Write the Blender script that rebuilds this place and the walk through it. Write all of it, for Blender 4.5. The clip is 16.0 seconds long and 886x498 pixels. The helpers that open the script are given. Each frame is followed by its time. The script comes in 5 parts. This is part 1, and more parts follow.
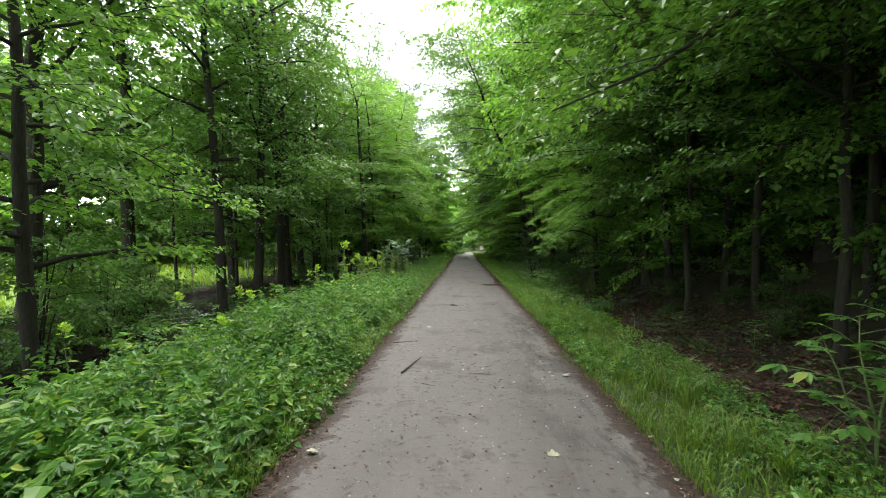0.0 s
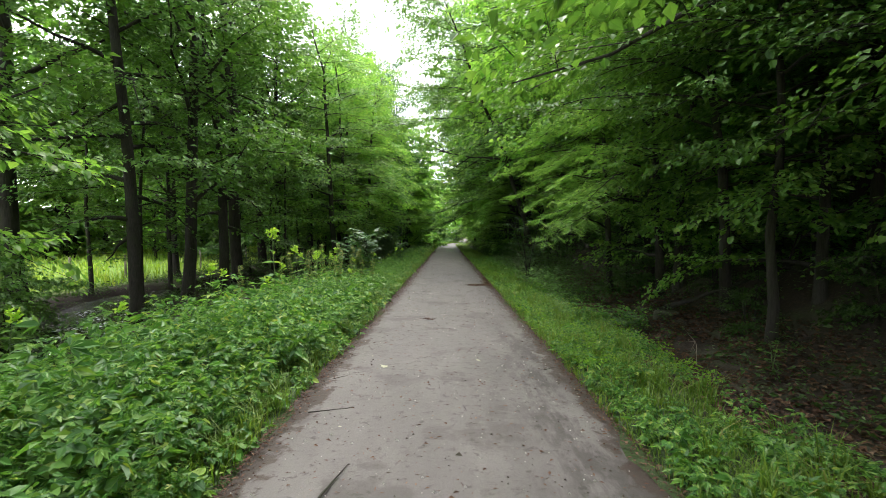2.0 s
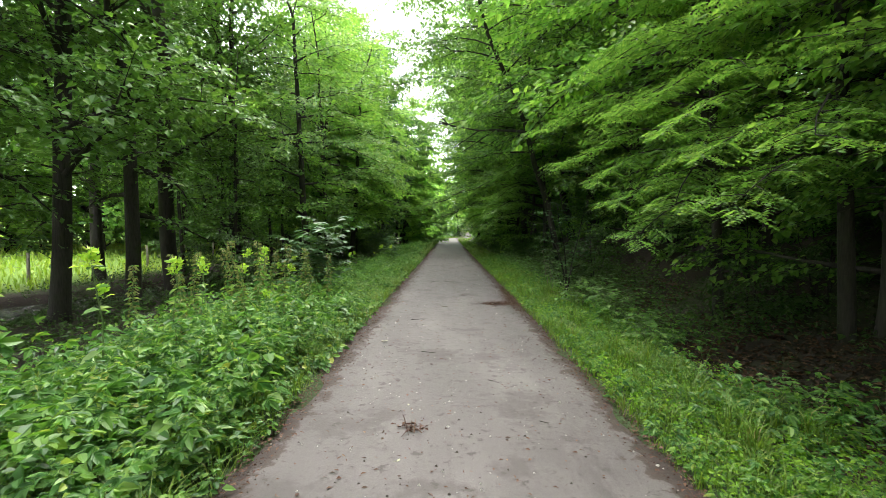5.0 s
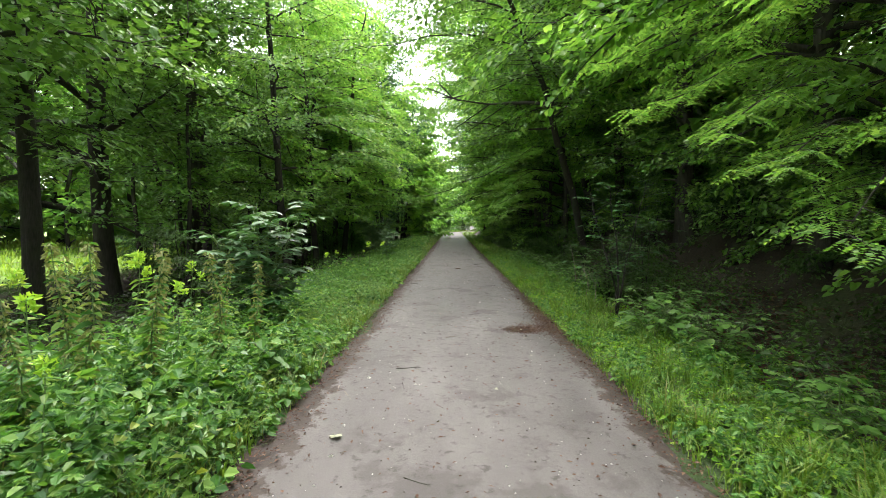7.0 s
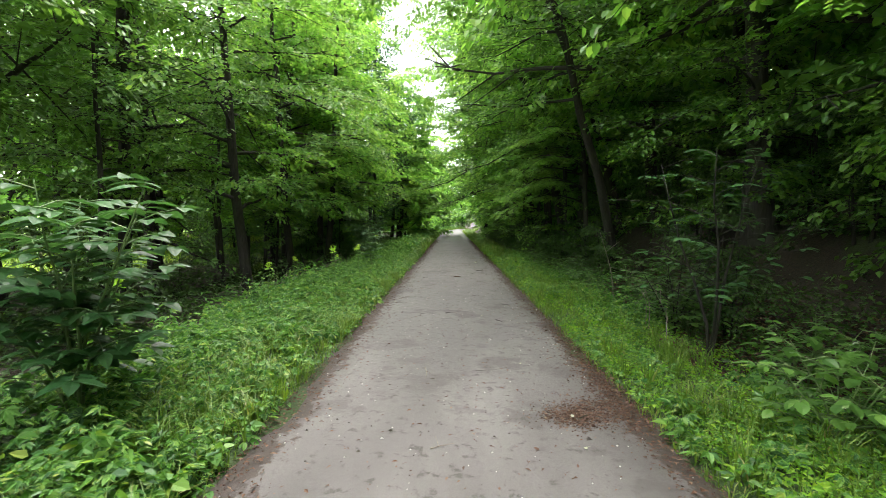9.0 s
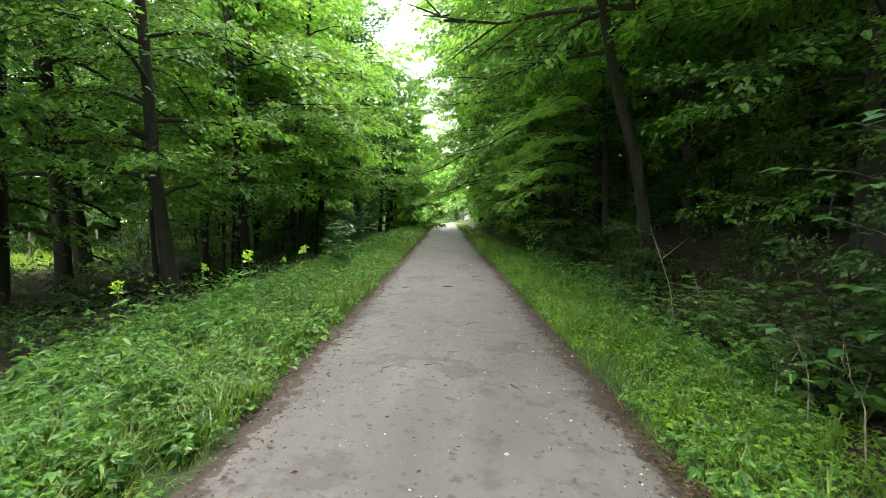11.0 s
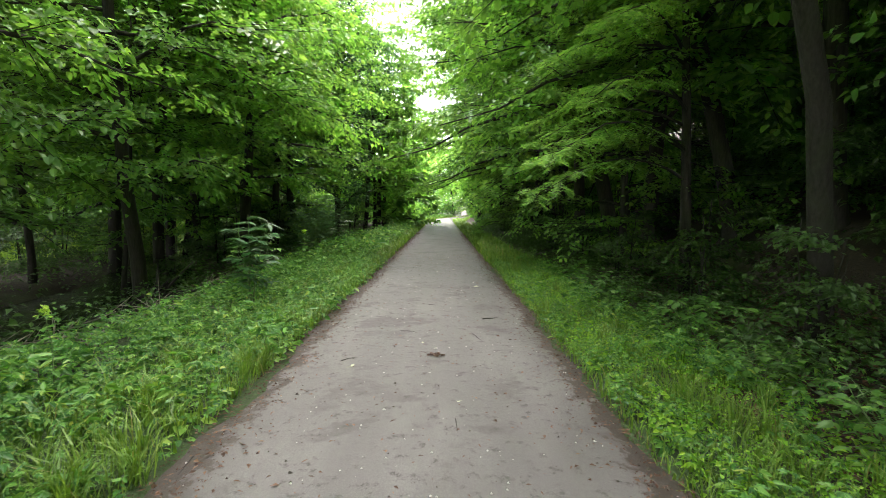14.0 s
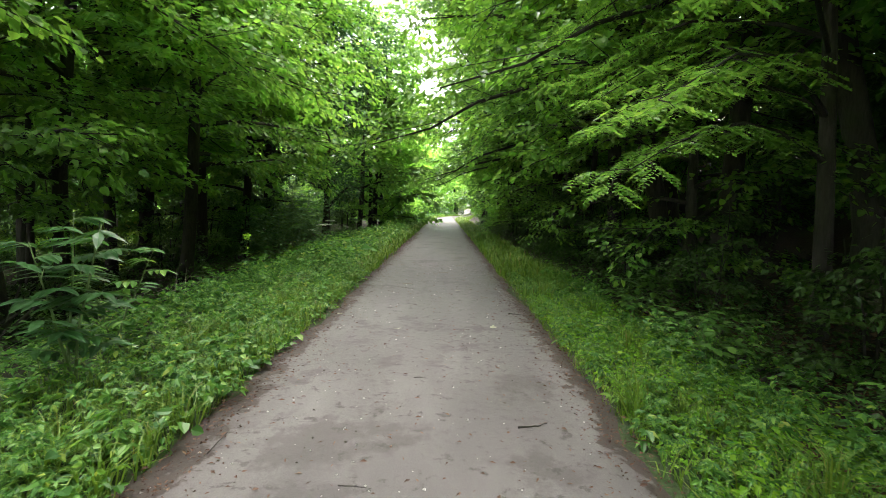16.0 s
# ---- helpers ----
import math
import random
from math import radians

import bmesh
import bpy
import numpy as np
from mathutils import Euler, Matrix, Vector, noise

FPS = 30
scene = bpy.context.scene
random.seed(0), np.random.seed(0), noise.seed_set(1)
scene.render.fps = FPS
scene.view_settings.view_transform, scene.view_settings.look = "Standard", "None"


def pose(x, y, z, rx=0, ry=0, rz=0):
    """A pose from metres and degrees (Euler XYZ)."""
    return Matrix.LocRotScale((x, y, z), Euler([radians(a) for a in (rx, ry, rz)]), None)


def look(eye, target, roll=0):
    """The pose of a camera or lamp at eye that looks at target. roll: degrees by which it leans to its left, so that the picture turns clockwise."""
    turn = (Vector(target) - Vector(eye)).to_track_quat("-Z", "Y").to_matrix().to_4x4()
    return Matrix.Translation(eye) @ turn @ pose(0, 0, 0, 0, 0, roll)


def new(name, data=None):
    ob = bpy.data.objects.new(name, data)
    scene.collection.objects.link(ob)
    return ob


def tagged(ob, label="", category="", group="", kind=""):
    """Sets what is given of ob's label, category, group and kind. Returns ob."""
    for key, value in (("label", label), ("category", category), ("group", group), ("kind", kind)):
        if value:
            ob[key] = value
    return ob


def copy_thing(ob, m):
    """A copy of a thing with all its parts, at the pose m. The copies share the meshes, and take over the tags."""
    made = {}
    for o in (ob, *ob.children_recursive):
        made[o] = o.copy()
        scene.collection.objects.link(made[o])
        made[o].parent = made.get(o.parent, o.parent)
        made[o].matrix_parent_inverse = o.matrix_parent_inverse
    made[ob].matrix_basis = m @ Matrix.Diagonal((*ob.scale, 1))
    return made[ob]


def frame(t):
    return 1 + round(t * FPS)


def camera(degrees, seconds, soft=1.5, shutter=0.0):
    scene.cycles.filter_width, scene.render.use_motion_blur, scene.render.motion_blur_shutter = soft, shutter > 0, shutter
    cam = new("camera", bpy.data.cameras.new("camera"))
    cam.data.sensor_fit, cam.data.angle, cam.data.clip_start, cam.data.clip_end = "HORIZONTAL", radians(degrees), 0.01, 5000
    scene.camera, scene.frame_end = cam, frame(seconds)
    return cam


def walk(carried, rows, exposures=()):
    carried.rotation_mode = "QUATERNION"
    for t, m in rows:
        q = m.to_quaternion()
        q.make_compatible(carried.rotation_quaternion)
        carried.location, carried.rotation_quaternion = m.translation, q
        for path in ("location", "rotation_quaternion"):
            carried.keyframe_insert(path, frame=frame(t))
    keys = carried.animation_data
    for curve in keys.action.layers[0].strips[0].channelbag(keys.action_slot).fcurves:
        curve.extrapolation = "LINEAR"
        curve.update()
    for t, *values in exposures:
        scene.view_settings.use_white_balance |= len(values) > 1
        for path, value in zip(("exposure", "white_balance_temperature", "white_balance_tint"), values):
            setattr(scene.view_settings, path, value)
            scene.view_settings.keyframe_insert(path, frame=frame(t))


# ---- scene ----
cam = camera(86.0, 16.0, soft=0.75, shutter=0.12)
EXPOSURE = 2.4
ROWS = [
    (0.0, -0.09, 0.0, 1.58, 2.55, -0.58, -0.0),
    (0.5, -0.121, 0.853, 1.574, 1.91, -0.76, -0.18),
    (1.0, -0.054, 1.713, 1.569, 1.23, -1.04, -0.24),
    (1.5, -0.039, 2.545, 1.563, 0.73, -1.3, -0.38),
    (2.0, -0.029, 3.405, 1.557, 0.53, -1.61, -0.56),
    (2.5, -0.026, 4.226, 1.551, 0.52, -1.73, -0.69),
    (3.0, -0.054, 5.136, 1.546, 0.56, -1.86, -0.8),
    (3.5, -0.058, 5.991, 1.54, 0.58, -1.95, -0.82),
    (4.0, -0.111, 6.867, 1.534, 0.57, -2.0, -0.85),
    (6.5, -0.102, 10.904, 1.506, 0.94, -2.93, -0.73),
    (7.0, -0.151, 11.676, 1.5, 1.09, -3.06, -0.63),
    (7.5, -0.182, 12.459, 1.497, 1.16, -3.1, -0.59),
    (8.0, -0.158, 13.231, 1.494, 1.19, -3.17, -0.44),
    (8.5, -0.154, 14.032, 1.492, 1.18, -3.26, -0.38),
    (9.0, -0.083, 14.799, 1.489, 1.1, -3.38, -0.28),
    (11.5, 0.018, 18.66, 1.475, 0.12, -4.47, -1.0),
    (12.0, 0.054, 19.499, 1.472, -0.08, -4.64, -1.12),
    (12.5, 0.094, 20.287, 1.469, -0.16, -4.74, -1.22),
    (13.0, 0.085, 21.108, 1.467, -0.15, -4.82, -1.35),
    (13.5, 0.132, 21.899, 1.464, -0.07, -4.82, -1.33),
    (14.0, 0.082, 22.702, 1.461, -0.09, -4.84, -1.43),
    (14.5, 0.1, 23.518, 1.458, -0.05, -4.91, -1.47),
    (15.0, 0.077, 24.329, 1.456, -0.02, -4.94, -1.58),
    (15.5, 0.108, 25.13, 1.453, 0.05, -5.04, -1.72),
    (16.0, 0.123, 25.879, 1.45, 0.21, -5.06, -1.9),
]
walk(cam, [(t, pose(x, y, z, 90 + pitch, roll, yaw)) for t, x, y, z, yaw, pitch, roll in ROWS],
     exposures=((0.0, EXPOSURE - 0.58, 6500, 13), (4.5, EXPOSURE - 0.16, 6500, 14), (7.0, EXPOSURE + 0.08, 6500, 15), (9.0, EXPOSURE + 0.24, 6500, 14), (11.5, EXPOSURE + 0.52, 6500, 13), (16.0, EXPOSURE + 0.66, 6500, 17)))

# ---- sky and light: a bright overcast day ----
SUN_ELEVATION, SUN_TURN = radians(66), radians(-14)
world = bpy.data.worlds.new("overcast_sky")
scene.world = world
world.use_nodes = True
wn, wl = world.node_tree.nodes, world.node_tree.links
sky = wn.new("ShaderNodeTexSky")
sky.sky_type = "NISHITA"
sky.sun_disc = False
sky.sun_elevation, sky.sun_rotation = SUN_ELEVATION, SUN_TURN
sky.dust_density, sky.air_density, sky.ozone_density = 6.0, 1.0, 0.6
cloud = wn.new("ShaderNodeMix")
cloud.data_type = "RGBA"
cloud.inputs["Factor"].default_value = 0.8
cloud.inputs["B"].default_value = (9.0, 9.3, 9.6, 1)
wl.new(sky.outputs["Color"], cloud.inputs["A"])
wl.new(cloud.outputs["Result"], wn["Background"].inputs["Color"])
wn["Background"].inputs["Strength"].default_value = 0.15

sun = new("sun", bpy.data.lights.new("sun", "SUN"))
sun.data.energy, sun.data.angle, sun.data.color = 1.5, radians(40), (1.0, 0.96, 0.9)
sun.matrix_world = look((0, 0, 60), (0 - 60 * math.cos(SUN_ELEVATION) * math.sin(SUN_TURN),
                                     0 - 60 * math.cos(SUN_ELEVATION) * math.cos(SUN_TURN), 60 - 60 * math.sin(SUN_ELEVATION)))


# ---- materials ----
def nodes_of(name):
    m = bpy.data.materials.new(name)
    m.use_nodes = True
    return m, m.node_tree.nodes, m.node_tree.links, m.node_tree.nodes["Principled BSDF"]


def noise_node(n, l, scale, detail=4.0, rough=0.55, where=None):
    tex = n.new("ShaderNodeTexNoise")
    tex.inputs["Scale"].default_value = scale
    tex.inputs["Detail"].default_value = detail
    tex.inputs["Roughness"].default_value = rough
    if where is None:
        where = n.new("ShaderNodeNewGeometry").outputs["Position"]
    l.new(where, tex.inputs["Vector"])
    return tex.outputs["Fac"]


def ramp(n, l, value, stops):
    r = n.new("ShaderNodeValToRGB")
    while len(r.color_ramp.elements) < len(stops):
        r.color_ramp.elements.new(0.5)
    for e, (at, colour) in zip(r.color_ramp.elements, stops):
        e.position = at
        e.color = (*colour, 1)
    l.new(value, r.inputs["Fac"])
    return r.outputs["Color"]


def blend(n, l, factor, a, b, mode="MIX"):
    m = n.new("ShaderNodeMix")
    m.data_type, m.blend_type = "RGBA", mode
    for socket, v in ((m.inputs["Factor"], factor), (m.inputs["A"], a), (m.inputs["B"], b)):
        if isinstance(v, (int, float)):
            socket.default_value = v
        elif isinstance(v, tuple):
            socket.default_value = (*v, 1)
        else:
            l.new(v, socket)
    return m.outputs["Result"]


def calc(n, l, op, a, b=0.0, c=0.0):
    m = n.new("ShaderNodeMath")
    m.operation = op
    for socket, v in zip(m.inputs, (a, b, c)):
        if isinstance(v, (int, float)):
            socket.default_value = v
        else:
            l.new(v, socket)
    return m.outputs["Value"]


def relief(n, l, bsdf, height, strength, distance):
    b = n.new("ShaderNodeBump")
    b.inputs["Strength"].default_value, b.inputs["Distance"].default_value = strength, distance
    l.new(height, b.inputs["Height"])
    l.new(b.outputs["Normal"], bsdf.inputs["Normal"])


def leaf_material(name, stops, through_light, gloss=0.4, share=0.32, shine=0.42):
    """A leaf: each blade has its own tint, lets light through and shines a little."""
    m, n, l, bsdf = nodes_of(name)
    geo = n.new("ShaderNodeNewGeometry")
    tint = ramp(n, l, geo.outputs["Random Per Island"], stops)
    patch = noise_node(n, l, 0.45, 3.0, where=geo.outputs["Position"])
    tint = blend(n, l, calc(n, l, "MULTIPLY", patch, 0.6), tint, tuple(0.75 * c for c in stops[0][1]))
    l.new(tint, bsdf.inputs["Base Color"])
    bsdf.inputs["Roughness"].default_value = gloss
    bsdf.inputs["Specular IOR Level"].default_value = shine
    trans = n.new("ShaderNodeBsdfTranslucent")
    l.new(blend(n, l, 1.0, tint, through_light, "MULTIPLY"), trans.inputs["Color"])
    mix = n.new("ShaderNodeMixShader")
    mix.inputs["Fac"].default_value = share
    l.new(bsdf.outputs["BSDF"], mix.inputs[1])
    l.new(trans.outputs["BSDF"], mix.inputs[2])
    l.new(mix.outputs["Shader"], n["Material Output"].inputs["Surface"])
    return m


LEAF_TINT = (2.05, 2.05, 1.05)
broad_leaf = leaf_material("broad_leaf", [(0, (0.0596, 0.145, 0.0294)), (0.5, (0.0989, 0.209, 0.0414)), (1, (0.16, 0.295, 0.0587))], LEAF_TINT)
fresh_leaf = leaf_material("fresh_leaf", [(0, (0.0829, 0.182, 0.039)), (0.6, (0.129, 0.262, 0.06)), (1, (0.218, 0.343, 0.084))], LEAF_TINT, share=0.54)
lime_leaf = leaf_material("lime_leaf", [(0, (0.101, 0.239, 0.0239)), (0.6, (0.184, 0.358, 0.0367)), (1, (0.285, 0.432, 0.0505))], LEAF_TINT, 0.5, share=0.42, shine=0.25)
# Lighter than fresh_leaf: the brightness of sky-lit foliage is put into its colour.
spring_leaf = leaf_material("spring_leaf", [(0, (0.105, 0.239, 0.0504)), (0.55, (0.174, 0.349, 0.0772)), (1, (0.301, 0.466, 0.118))], LEAF_TINT, 0.38, share=0.55, shine=0.45)
cool_leaf = leaf_material("cool_leaf", [(0, (0.0306, 0.0907, 0.028)), (0.6, (0.049, 0.128, 0.043)), (1, (0.0739, 0.166, 0.0592))], LEAF_TINT, 0.42, share=0.24, shine=0.25)
herb_leaf = leaf_material("herb_leaf", [(0, (0.0306, 0.096, 0.0238)), (0.4, (0.0883, 0.222, 0.045)), (0.75, (0.153, 0.306, 0.0608)), (0.96, (0.235, 0.384, 0.0794)), (1, (0.353, 0.408, 0.0794))], LEAF_TINT, 0.42, shine=0.32)
grass_leaf = leaf_material("grass_blade", [(0, (0.0656, 0.136, 0.0165)), (0.6, (0.116, 0.211, 0.0239)), (0.95, (0.185, 0.265, 0.0413)), (1, (0.277, 0.231, 0.11))], LEAF_TINT, 0.5)
# Meadow grass with the brightness of open sunlight put into its colour.
sunlit_meadow_leaf = leaf_material("meadow_blade", [(0.0, (0.182, 0.3, 0.0405)), (0.6, (0.295, 0.43, 0.0675)), (1.0, (0.408, 0.48, 0.108))], LEAF_TINT, 0.6)
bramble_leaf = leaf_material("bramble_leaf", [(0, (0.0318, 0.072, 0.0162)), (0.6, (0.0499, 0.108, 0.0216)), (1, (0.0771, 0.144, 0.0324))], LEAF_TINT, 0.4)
flower_yellow = leaf_material("yellow_green_bract", [(0, (0.231, 0.462, 0.0476)), (1, (0.517, 0.653, 0.0816))], (1.6, 1.6, 0.9), 0.6)
seed_tassel = leaf_material("seed_tassel", [(0, (0.168, 0.21, 0.063)), (1, (0.315, 0.315, 0.136))], (1.3, 1.3, 0.8), 0.7)
flower_white = leaf_material("white_petal", [(0.0, (0.7, 0.7, 0.6)), (1.0, (0.8, 0.8, 0.74))], (1.0, 1.0, 0.9), 0.7)
dead_leaf = leaf_material("dead_leaf", [(0, (0.042, 0.0192, 0.0108)), (0.5, (0.096, 0.045, 0.0252)), (0.85, (0.156, 0.078, 0.045)), (1, (0.216, 0.144, 0.09))], (1.2, 1.0, 0.8), 0.7, 0.1)
needle_litter = leaf_material("needle_litter", [(0, (0.036, 0.0168, 0.0108)), (0.6, (0.084, 0.0372, 0.0228)), (1, (0.168, 0.096, 0.06))], (1.0, 1.0, 1.0), 0.8, 0.05)
pale_leaf = leaf_material("pale_fallen_leaf", [(0, (0.315, 0.345, 0.225)), (1, (0.413, 0.413, 0.3))], (1.0, 1.0, 0.8), 0.6, 0.15)


def bark_material(name, dark, light, moss):
    m, n, l, bsdf = nodes_of(name)
    co = n.new("ShaderNodeTexCoord").outputs["Object"]
    stretch = n.new("ShaderNodeMapping")
    stretch.inputs["Scale"].default_value = (1.0, 1.0, 0.16)
    l.new(co, stretch.inputs["Vector"])
    ridge = noise_node(n, l, 38.0, 5.0, 0.6, stretch.outputs["Vector"])
    blotch = noise_node(n, l, 2.2, 4.0, 0.6, co)
    base = ramp(n, l, ridge, [(0.3, dark), (0.7, light)])
    lichen = calc(n, l, "MULTIPLY", ramp(n, l, blotch, [(0.5, (0, 0, 0)), (0.7, (1, 1, 1))]), 0.6)
    l.new(blend(n, l, lichen, base, moss), bsdf.inputs["Base Color"])
    bsdf.inputs["Roughness"].default_value = 0.9
    relief(n, l, bsdf, ridge, 0.8, 0.02)
    return m


bark = bark_material("dark_bark", (0.01, 0.008, 0.006), (0.036, 0.03, 0.024), (0.026, 0.034, 0.014))
smooth_bark = bark_material("grey_bark", (0.015, 0.013, 0.011), (0.05, 0.043, 0.037), (0.032, 0.04, 0.018))
dead_wood = bark_material("bleached_wood", (0.12, 0.1, 0.08), (0.32, 0.28, 0.23), (0.16, 0.15, 0.11))


def stem_material():
    m, n, l, bsdf = nodes_of("green_stem")
    l.new(ramp(n, l, noise_node(n, l, 9.0), [(0.3, (0.06, 0.12, 0.03)), (0.7, (0.13, 0.19, 0.06))]), bsdf.inputs["Base Color"])
    bsdf.inputs["Roughness"].default_value = 0.6
    return m


stem_green = stem_material()


def band(n, l, value, lo, hi):
    r = n.new("ShaderNodeMapRange")
    r.inputs["From Min"].default_value, r.inputs["From Max"].default_value = lo, hi
    l.new(value, r.inputs["Value"])
    return r.outputs["Result"]


def path_material():
    """Worn grey asphalt under a film of dried mud, with damp stains and dark crumbs at the edges."""
    m, n, l, bsdf = nodes_of("muddy_asphalt")
    pos = n.new("ShaderNodeNewGeometry").outputs["Position"]
    xyz = n.new("ShaderNodeSeparateXYZ")
    l.new(pos, xyz.inputs["Vector"])
    long = n.new("ShaderNodeMapping")
    long.inputs["Scale"].default_value = (1.0, 0.28, 1.0)
    l.new(pos, long.inputs["Vector"])
    tracks = noise_node(n, l, 1.5, 6.0, 0.62, long.outputs["Vector"])
    grain = noise_node(n, l, 150.0, 3.0, 0.7, pos)
    mottle = noise_node(n, l, 9.0, 10.0, 0.74, pos)
    base = ramp(n, l, tracks, [(0.3, (0.07, 0.064, 0.062)), (0.5, (0.1, 0.092, 0.089)), (0.72, (0.145, 0.136, 0.131))])
    base = blend(n, l, calc(n, l, "MULTIPLY", ramp(n, l, mottle, [(0.56, (0, 0, 0)), (0.62, (1, 1, 1))]), 0.75), base, (0.038, 0.033, 0.03))
    base = blend(n, l, 0.6, base, ramp(n, l, grain, [(0.3, (0.3, 0.3, 0.3)), (0.7, (0.75, 0.75, 0.75))]), "OVERLAY")
    across = calc(n, l, "ABSOLUTE", xyz.outputs["X"])
    ragged = calc(n, l, "ADD", across, calc(n, l, "MULTIPLY", calc(n, l, "SUBTRACT", noise_node(n, l, 4.5, 8.0, 0.7, pos), 0.5), 1.0))
    blots = noise_node(n, l, 1.1, 7.0, 0.7, pos)
    base = blend(n, l, calc(n, l, "MULTIPLY", ramp(n, l, blots, [(0.54, (0, 0, 0)), (0.6, (1, 1, 1))]), 0.55), base, (0.05, 0.044, 0.041))
    damp = calc(n, l, "MULTIPLY", band(n, l, xyz.outputs["X"], 0.3, 0.9), band(n, l, xyz.outputs["Y"], 13.5, 10.5))
    wet = ramp(n, l, noise_node(n, l, 2.6, 9.0, 0.75, long.outputs["Vector"]), [(0.47, (0, 0, 0)), (0.56, (1, 1, 1))])
    base = blend(n, l, calc(n, l, "MULTIPLY", calc(n, l, "MULTIPLY", damp, wet), 0.7), base, (0.034, 0.03, 0.028))
    dirt = n.new("ShaderNodeMapRange")
    dirt.inputs["From Min"].default_value, dirt.inputs["From Max"].default_value = 1.19, 1.25
    l.new(ragged, dirt.inputs["Value"])
    crumbs = ramp(n, l, mottle, [(0.3, (0.014, 0.01, 0.008)), (0.6, (0.04, 0.026, 0.02)), (0.8, (0.075, 0.058, 0.048))])
    base = blend(n, l, calc(n, l, "MULTIPLY", dirt.outputs["Result"], 0.85), base, crumbs)
    l.new(base, bsdf.inputs["Base Color"])
    l.new(ramp(n, l, tracks, [(0.3, (0.55, 0.55, 0.55)), (0.7, (0.85, 0.85, 0.85))]), bsdf.inputs["Roughness"])
    bsdf.inputs["Specular IOR Level"].default_value = 0.3
    relief(n, l, bsdf, calc(n, l, "ADD", calc(n, l, "MULTIPLY", grain, 0.3), mottle), 0.5, 0.012)
    return m


def ground_material():
    """Soil and old leaves under the trees, green turf by the path, and a meadow past the stream."""
    m, n, l, bsdf = nodes_of("woodland_floor")
    pos = n.new("ShaderNodeNewGeometry").outputs["Position"]
    xyz = n.new("ShaderNodeSeparateXYZ")
    l.new(pos, xyz.inputs["Vector"])
    fine = noise_node(n, l, 22.0, 6.0, 0.7, pos)
    wide = noise_node(n, l, 0.7, 5.0, 0.6, pos)
    # Brown soil, darkened so that part of the shade under trees is in its colour.
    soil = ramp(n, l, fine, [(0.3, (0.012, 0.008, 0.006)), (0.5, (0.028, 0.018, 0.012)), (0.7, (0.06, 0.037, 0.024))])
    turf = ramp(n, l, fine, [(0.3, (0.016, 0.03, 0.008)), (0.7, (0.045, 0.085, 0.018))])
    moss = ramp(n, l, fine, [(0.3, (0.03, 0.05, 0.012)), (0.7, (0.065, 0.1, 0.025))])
    # Much paler than the turf: sunlight on the open meadow is in this colour.
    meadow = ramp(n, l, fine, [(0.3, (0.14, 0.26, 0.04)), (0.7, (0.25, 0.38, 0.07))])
    shifted = calc(n, l, "ADD", xyz.outputs["X"], calc(n, l, "MULTIPLY", calc(n, l, "SUBTRACT", wide, 0.5), 2.4))

    def step(lo, hi):
        r = n.new("ShaderNodeMapRange")
        r.inputs["From Min"].default_value, r.inputs["From Max"].default_value = lo, hi
        l.new(shifted, r.inputs["Value"])
        return r.outputs["Result"]

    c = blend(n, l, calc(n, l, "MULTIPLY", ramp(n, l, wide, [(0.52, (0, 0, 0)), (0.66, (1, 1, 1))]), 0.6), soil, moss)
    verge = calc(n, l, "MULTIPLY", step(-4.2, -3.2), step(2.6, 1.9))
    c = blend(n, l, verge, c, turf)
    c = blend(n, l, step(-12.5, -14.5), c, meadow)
    l.new(c, bsdf.inputs["Base Color"])
    bsdf.inputs["Roughness"].default_value = 0.95
    relief(n, l, bsdf, fine, 0.9, 0.04)
    return m


def water_material():
    m, n, l, bsdf = nodes_of("stream_water")
    pos = n.new("ShaderNodeNewGeometry").outputs["Position"]
    bsdf.inputs["Base Color"].default_value = (0.02, 0.022, 0.014, 1)
    bsdf.inputs["Roughness"].default_value = 0.06
    bsdf.inputs["IOR"].default_value = 1.33
    relief(n, l, bsdf, noise_node(n, l, 3.2, 5.0, 0.6, pos), 0.55, 0.25)
    return m


def stone_material(name, dark, light):
    m, n, l, bsdf = nodes_of(name)
    co = n.new("ShaderNodeTexCoord").outputs["Object"]
    l.new(ramp(n, l, noise_node(n, l, 14.0, 6.0, 0.65, co), [(0.3, dark), (0.7, light)]), bsdf.inputs["Base Color"])
    bsdf.inputs["Roughness"].default_value = 0.85
    relief(n, l, bsdf, noise_node(n, l, 40.0, 4.0, 0.6, co), 0.5, 0.01)
    return m


asphalt, woodland_floor, water_look = path_material(), ground_material(), water_material()
mossy_stone = stone_material("mossy_stone", (0.025, 0.03, 0.014), (0.09, 0.085, 0.06))
chipping = stone_material("pale_chipping", (0.3, 0.28, 0.26), (0.6, 0.58, 0.54))
crumb = stone_material("dark_crumb", (0.03, 0.025, 0.02), (0.1, 0.085, 0.07))
glint_look = stone_material("white_water", (0.55, 0.57, 0.57), (0.8, 0.82, 0.82))

# ---- mesh helpers ----
rng = np.random.default_rng(7)
UP = np.array((0.0, 0.0, 1.0))


def unit(a):
    return a / np.maximum(np.linalg.norm(a, axis=-1, keepdims=True), 1e-9)


